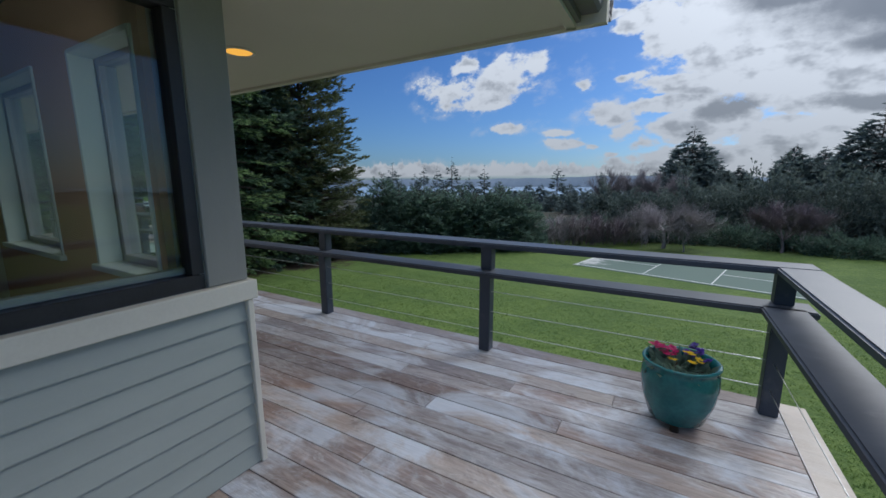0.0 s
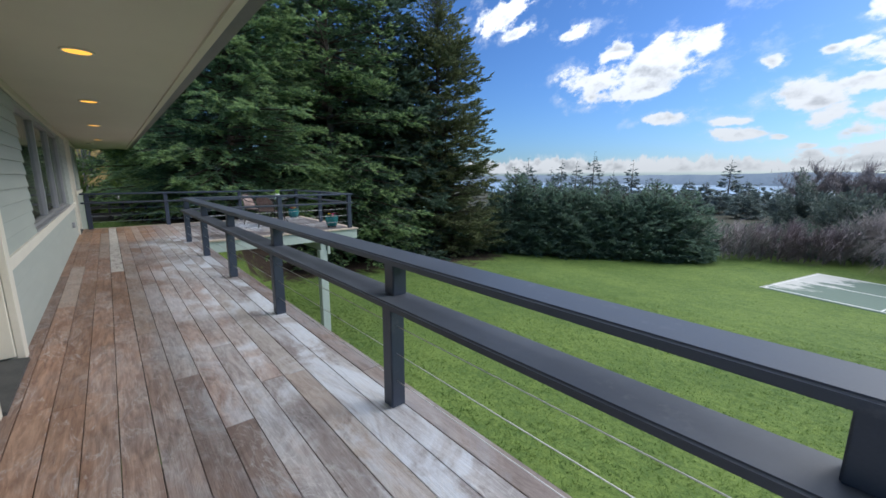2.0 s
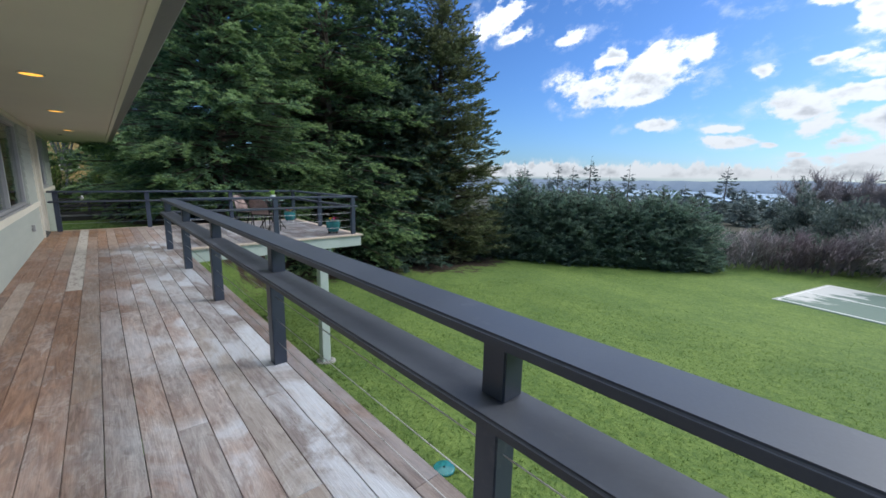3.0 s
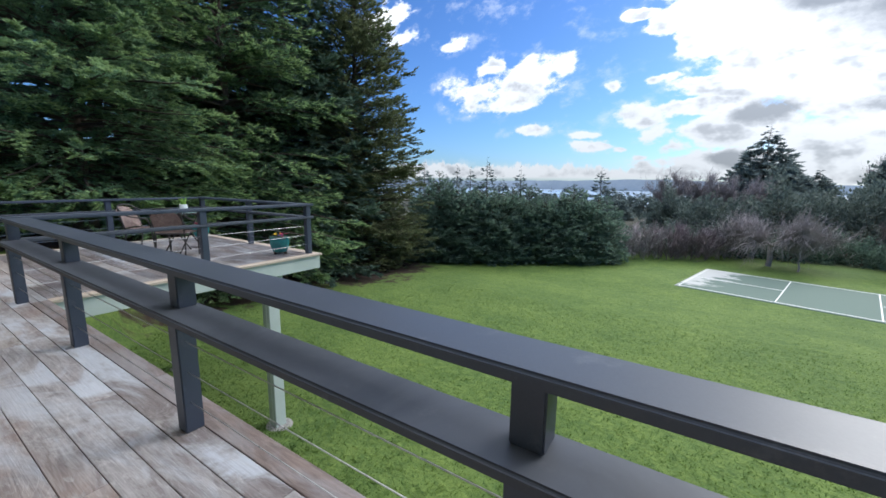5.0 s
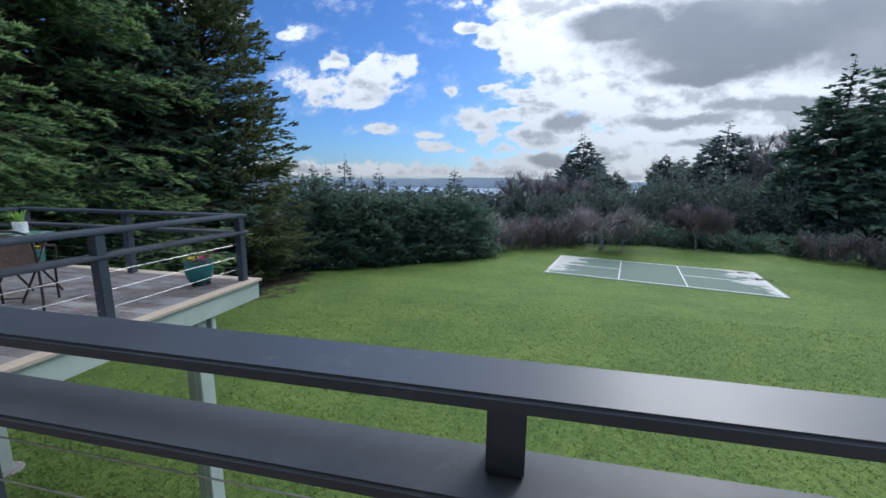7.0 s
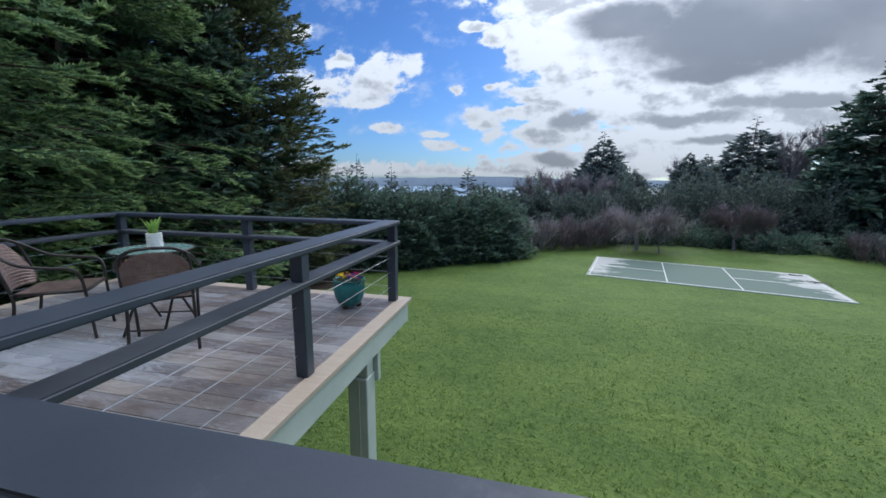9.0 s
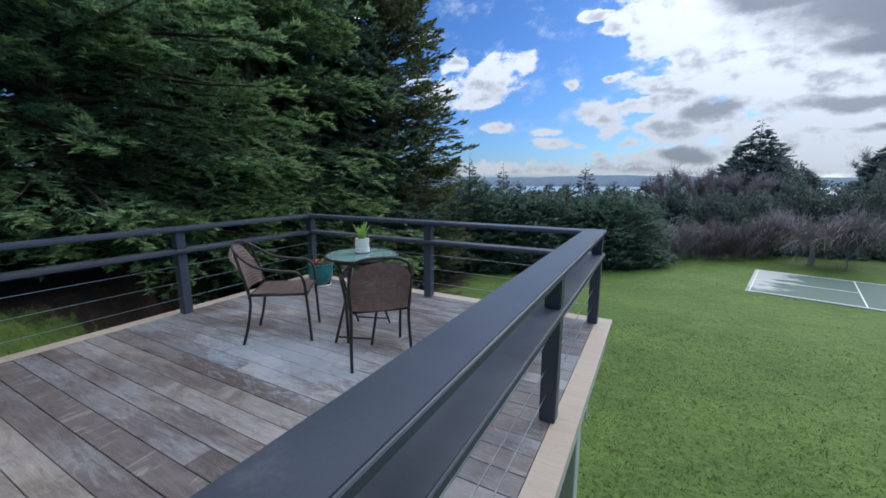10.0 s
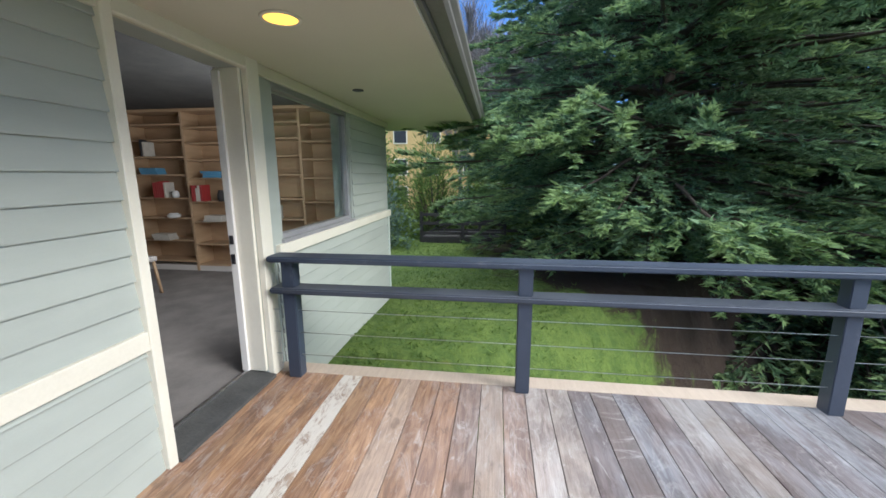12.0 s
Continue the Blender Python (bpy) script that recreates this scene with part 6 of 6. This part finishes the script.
for k in range(20):
    a_, r_ = gl.uniform(0, 6.28), gl.uniform(0.005, 0.035)
    out_ = gl.uniform(0.02, 0.075) if k < 17 else 0.12
    hh = gl.uniform(0.12, 0.19) if k < 17 else 0.09
    bm = bmesh.new()
    prev = None
    for i in range(6):
        f_ = i / 5
        p = Vector((math.cos(a_) * (r_ + out_ * f_ * f_), math.sin(a_) * (r_ + out_ * f_ * f_), 0.108 + hh * (f_ - (0.6 * f_ ** 3 if k >= 17 else 0.12 * f_ * f_))))
        wd = 0.011 * (1 - f_) ** 0.5 * (0.6 + 1.2 * f_) + 0.001
        sd = Vector((-math.sin(a_), math.cos(a_), 0)) * wd
        ring = [bm.verts.new(p - sd), bm.verts.new(p + sd)]
        if prev:
            bm.faces.new((prev[0], prev[1], ring[1], ring[0]))
        prev = ring
    part("leaf", bm, M_TULIP, vase)

# ---- study seen through the open door ----
case = thing("bookcase", -17.1, -1.64, FLOOR, 0, "built-in birch bookcase with half-filled shelves", "bookcase")
BW, BH = 4.55, 2.33
part("back", boxes((-0.29, -BW / 2, 0, -0.27, BW / 2, BH)), M_SHELF, case)
uprights = [-BW / 2 + k * BW / 5 + (0.03 if k in (2, 3) else 0) for k in range(6)]
for u in uprights:
    part("upright", boxes((-0.27, u - 0.02, 0, 0.06, u + 0.02, BH), soft=0.002), M_SHELF, case)
part("crown", boxes((-0.29, -BW / 2 - 0.02, BH + 0.001, 0.09, BW / 2 + 0.02, BH + 0.04), soft=0.003), M_SHELF, case)
part("plinth", boxes((-0.27, -BW / 2, 0, 0.05, BW / 2, 0.08)), M_INNER, case)
LEVELS = [0.10, 0.42, 0.76, 1.06, 1.40, 1.66, 1.90, 2.12]
for a, b in zip(uprights, uprights[1:]):
    off = 0.03 if uprights.index(a) % 2 else -0.02
    for z in LEVELS:
        part("shelf", boxes((-0.268, a + 0.021, z + off, 0.055, b - 0.021, z + off + 0.024), soft=0.002), M_SHELF, case)
COLOURS = [material("book cover " + n, a, tuple(c * 1.25 for c in a), 0.6, 20, 90, 0.1) for n, a in (("red", (0.32, 0.03, 0.03)), ("blue", (0.10, 0.28, 0.45)), ("pale", (0.55, 0.52, 0.46)), ("black", (0.03, 0.03, 0.035)), ("green", (0.06, 0.14, 0.10)))]
rbk = random.Random(3)


def book(y, z, w, h, mat, flat=False):
    t = thing("book", -17.02, y, z, 0, "hardback book on a bookcase shelf", "book", "books on the shelves")
    d = (-0.11, 0, 0, 0.06, h, w) if flat else (-0.11, 0, 0, 0.06, w, h)
    part("cover", boxes(d, soft=0.003), mat, t)


def shelf_z(col, level):
    return FLOOR + LEVELS[level] + (0.03 if col % 2 else -0.02) + 0.025


for col, level, start, n, m in ((1, 3, 0.42, 6, 0), (2, 3, 0.10, 5, 0), (3, 4, 0.2, 4, 3), (3, 2, 0.35, 4, 4), (1, 5, 0.3, 2, 3)):
    y = -1.64 + uprights[col] + start
    for k in range(n):
        w = rbk.uniform(0.028, 0.042)
        book(y, shelf_z(col, level), w, rbk.uniform(0.19, 0.24), COLOURS[m if rbk.random() < 0.75 else 2])
        y += w + 0.002
for col, level, start in ((1, 4, 0.25), (2, 4, 0.3), (1, 1, 0.3), (2, 2, 0.25)):
    z = shelf_z(col, level)
    for k in range(3):
        book(-1.64 + uprights[col] + start + rbk.uniform(-0.02, 0.02), z, 0.03, 0.28, COLOURS[1 if level == 4 else 2], True)
        z += 0.031


def jar(y, z, r, h, mat, name, label, cat):
    t = thing(name, -17.0, y, z, 0, label, cat)
    part("body", lathe([(r * 0.7, 0), (r, h * 0.25), (r * 0.95, h * 0.7), (r * 0.7, h * 0.9), (r * 0.75, h), (r * 0.6, h), (r * 0.5, h * 0.5)], 18), mat, t, smooth=True)


jar(-1.64 + uprights[1] + 0.75, shelf_z(1, 3), 0.05, 0.10, M_WHITE_POT, "mug", "white ceramic mug on the shelf", "mug")
jar(-1.64 + uprights[1] + 0.68, shelf_z(1, 2), 0.09, 0.07, M_WHITE_POT, "bowl", "shallow white bowl on the shelf", "bowl")
jar(-1.64 + uprights[2] + 0.55, shelf_z(2, 3), 0.055, 0.16, M_FENCE, "jar", "dark lidded jar on the shelf", "jar")
jar(-1.64 + uprights[2] + 0.72, shelf_z(2, 3), 0.06, 0.11, M_WHITE_POT, "plant_pot", "small white plant pot on the shelf", "plant pot")
jar(-1.64 + uprights[3] + 0.3, shelf_z(3, 3), 0.07, 0.15, M_WHITE_POT, "teapot", "pale teapot on the shelf", "teapot")
chair = thing("wooden_chair", -15.72, -1.88, FLOOR, 0, "pale wooden chair with a cushion", "chair")
for sx in (-1, 1):
    for sy in (-1, 1):
        bm = bmesh.new()
        tube(bm, [(sx * 0.22, sy * 0.22, 0), (sx * 0.19, sy * 0.19, 0.42)] + ([(sx * 0.19, -0.23, 0.8)] if sy < 0 else []), 0.018, 8)
        part("leg", bm, M_SHELF, chair, smooth=True)
part("seat", boxes((-0.23, -0.23, 0.41, 0.23, 0.23, 0.47), soft=0.02), M_INNER, chair, "white cushion")
part("backrest", boxes((-0.21, -0.25, 0.68, 0.21, -0.22, 0.8), soft=0.012), M_SHELF, chair)

# fill lamps added inside the study and east picture windows, for sky light
for nm, eye, target, w_, h_, e_ in (("study_fill_light", (-15.35, 0.44, 1.55), (-15.35, -2.0, 1.4), 1.4, 1.1, 15.0), ("picture_room_fill_light", (-1.60, -0.8, 1.55), (-3.5, -0.8, 1.3), 2.6, 1.05, 5.0)):
    al = bpy.data.lights.new(nm, "AREA")
    al.shape, al.size, al.size_y, al.energy, al.color = "RECTANGLE", w_, h_, e_, (1.0, 0.95, 0.88)
    new(nm, al).matrix_world = look(eye, target)
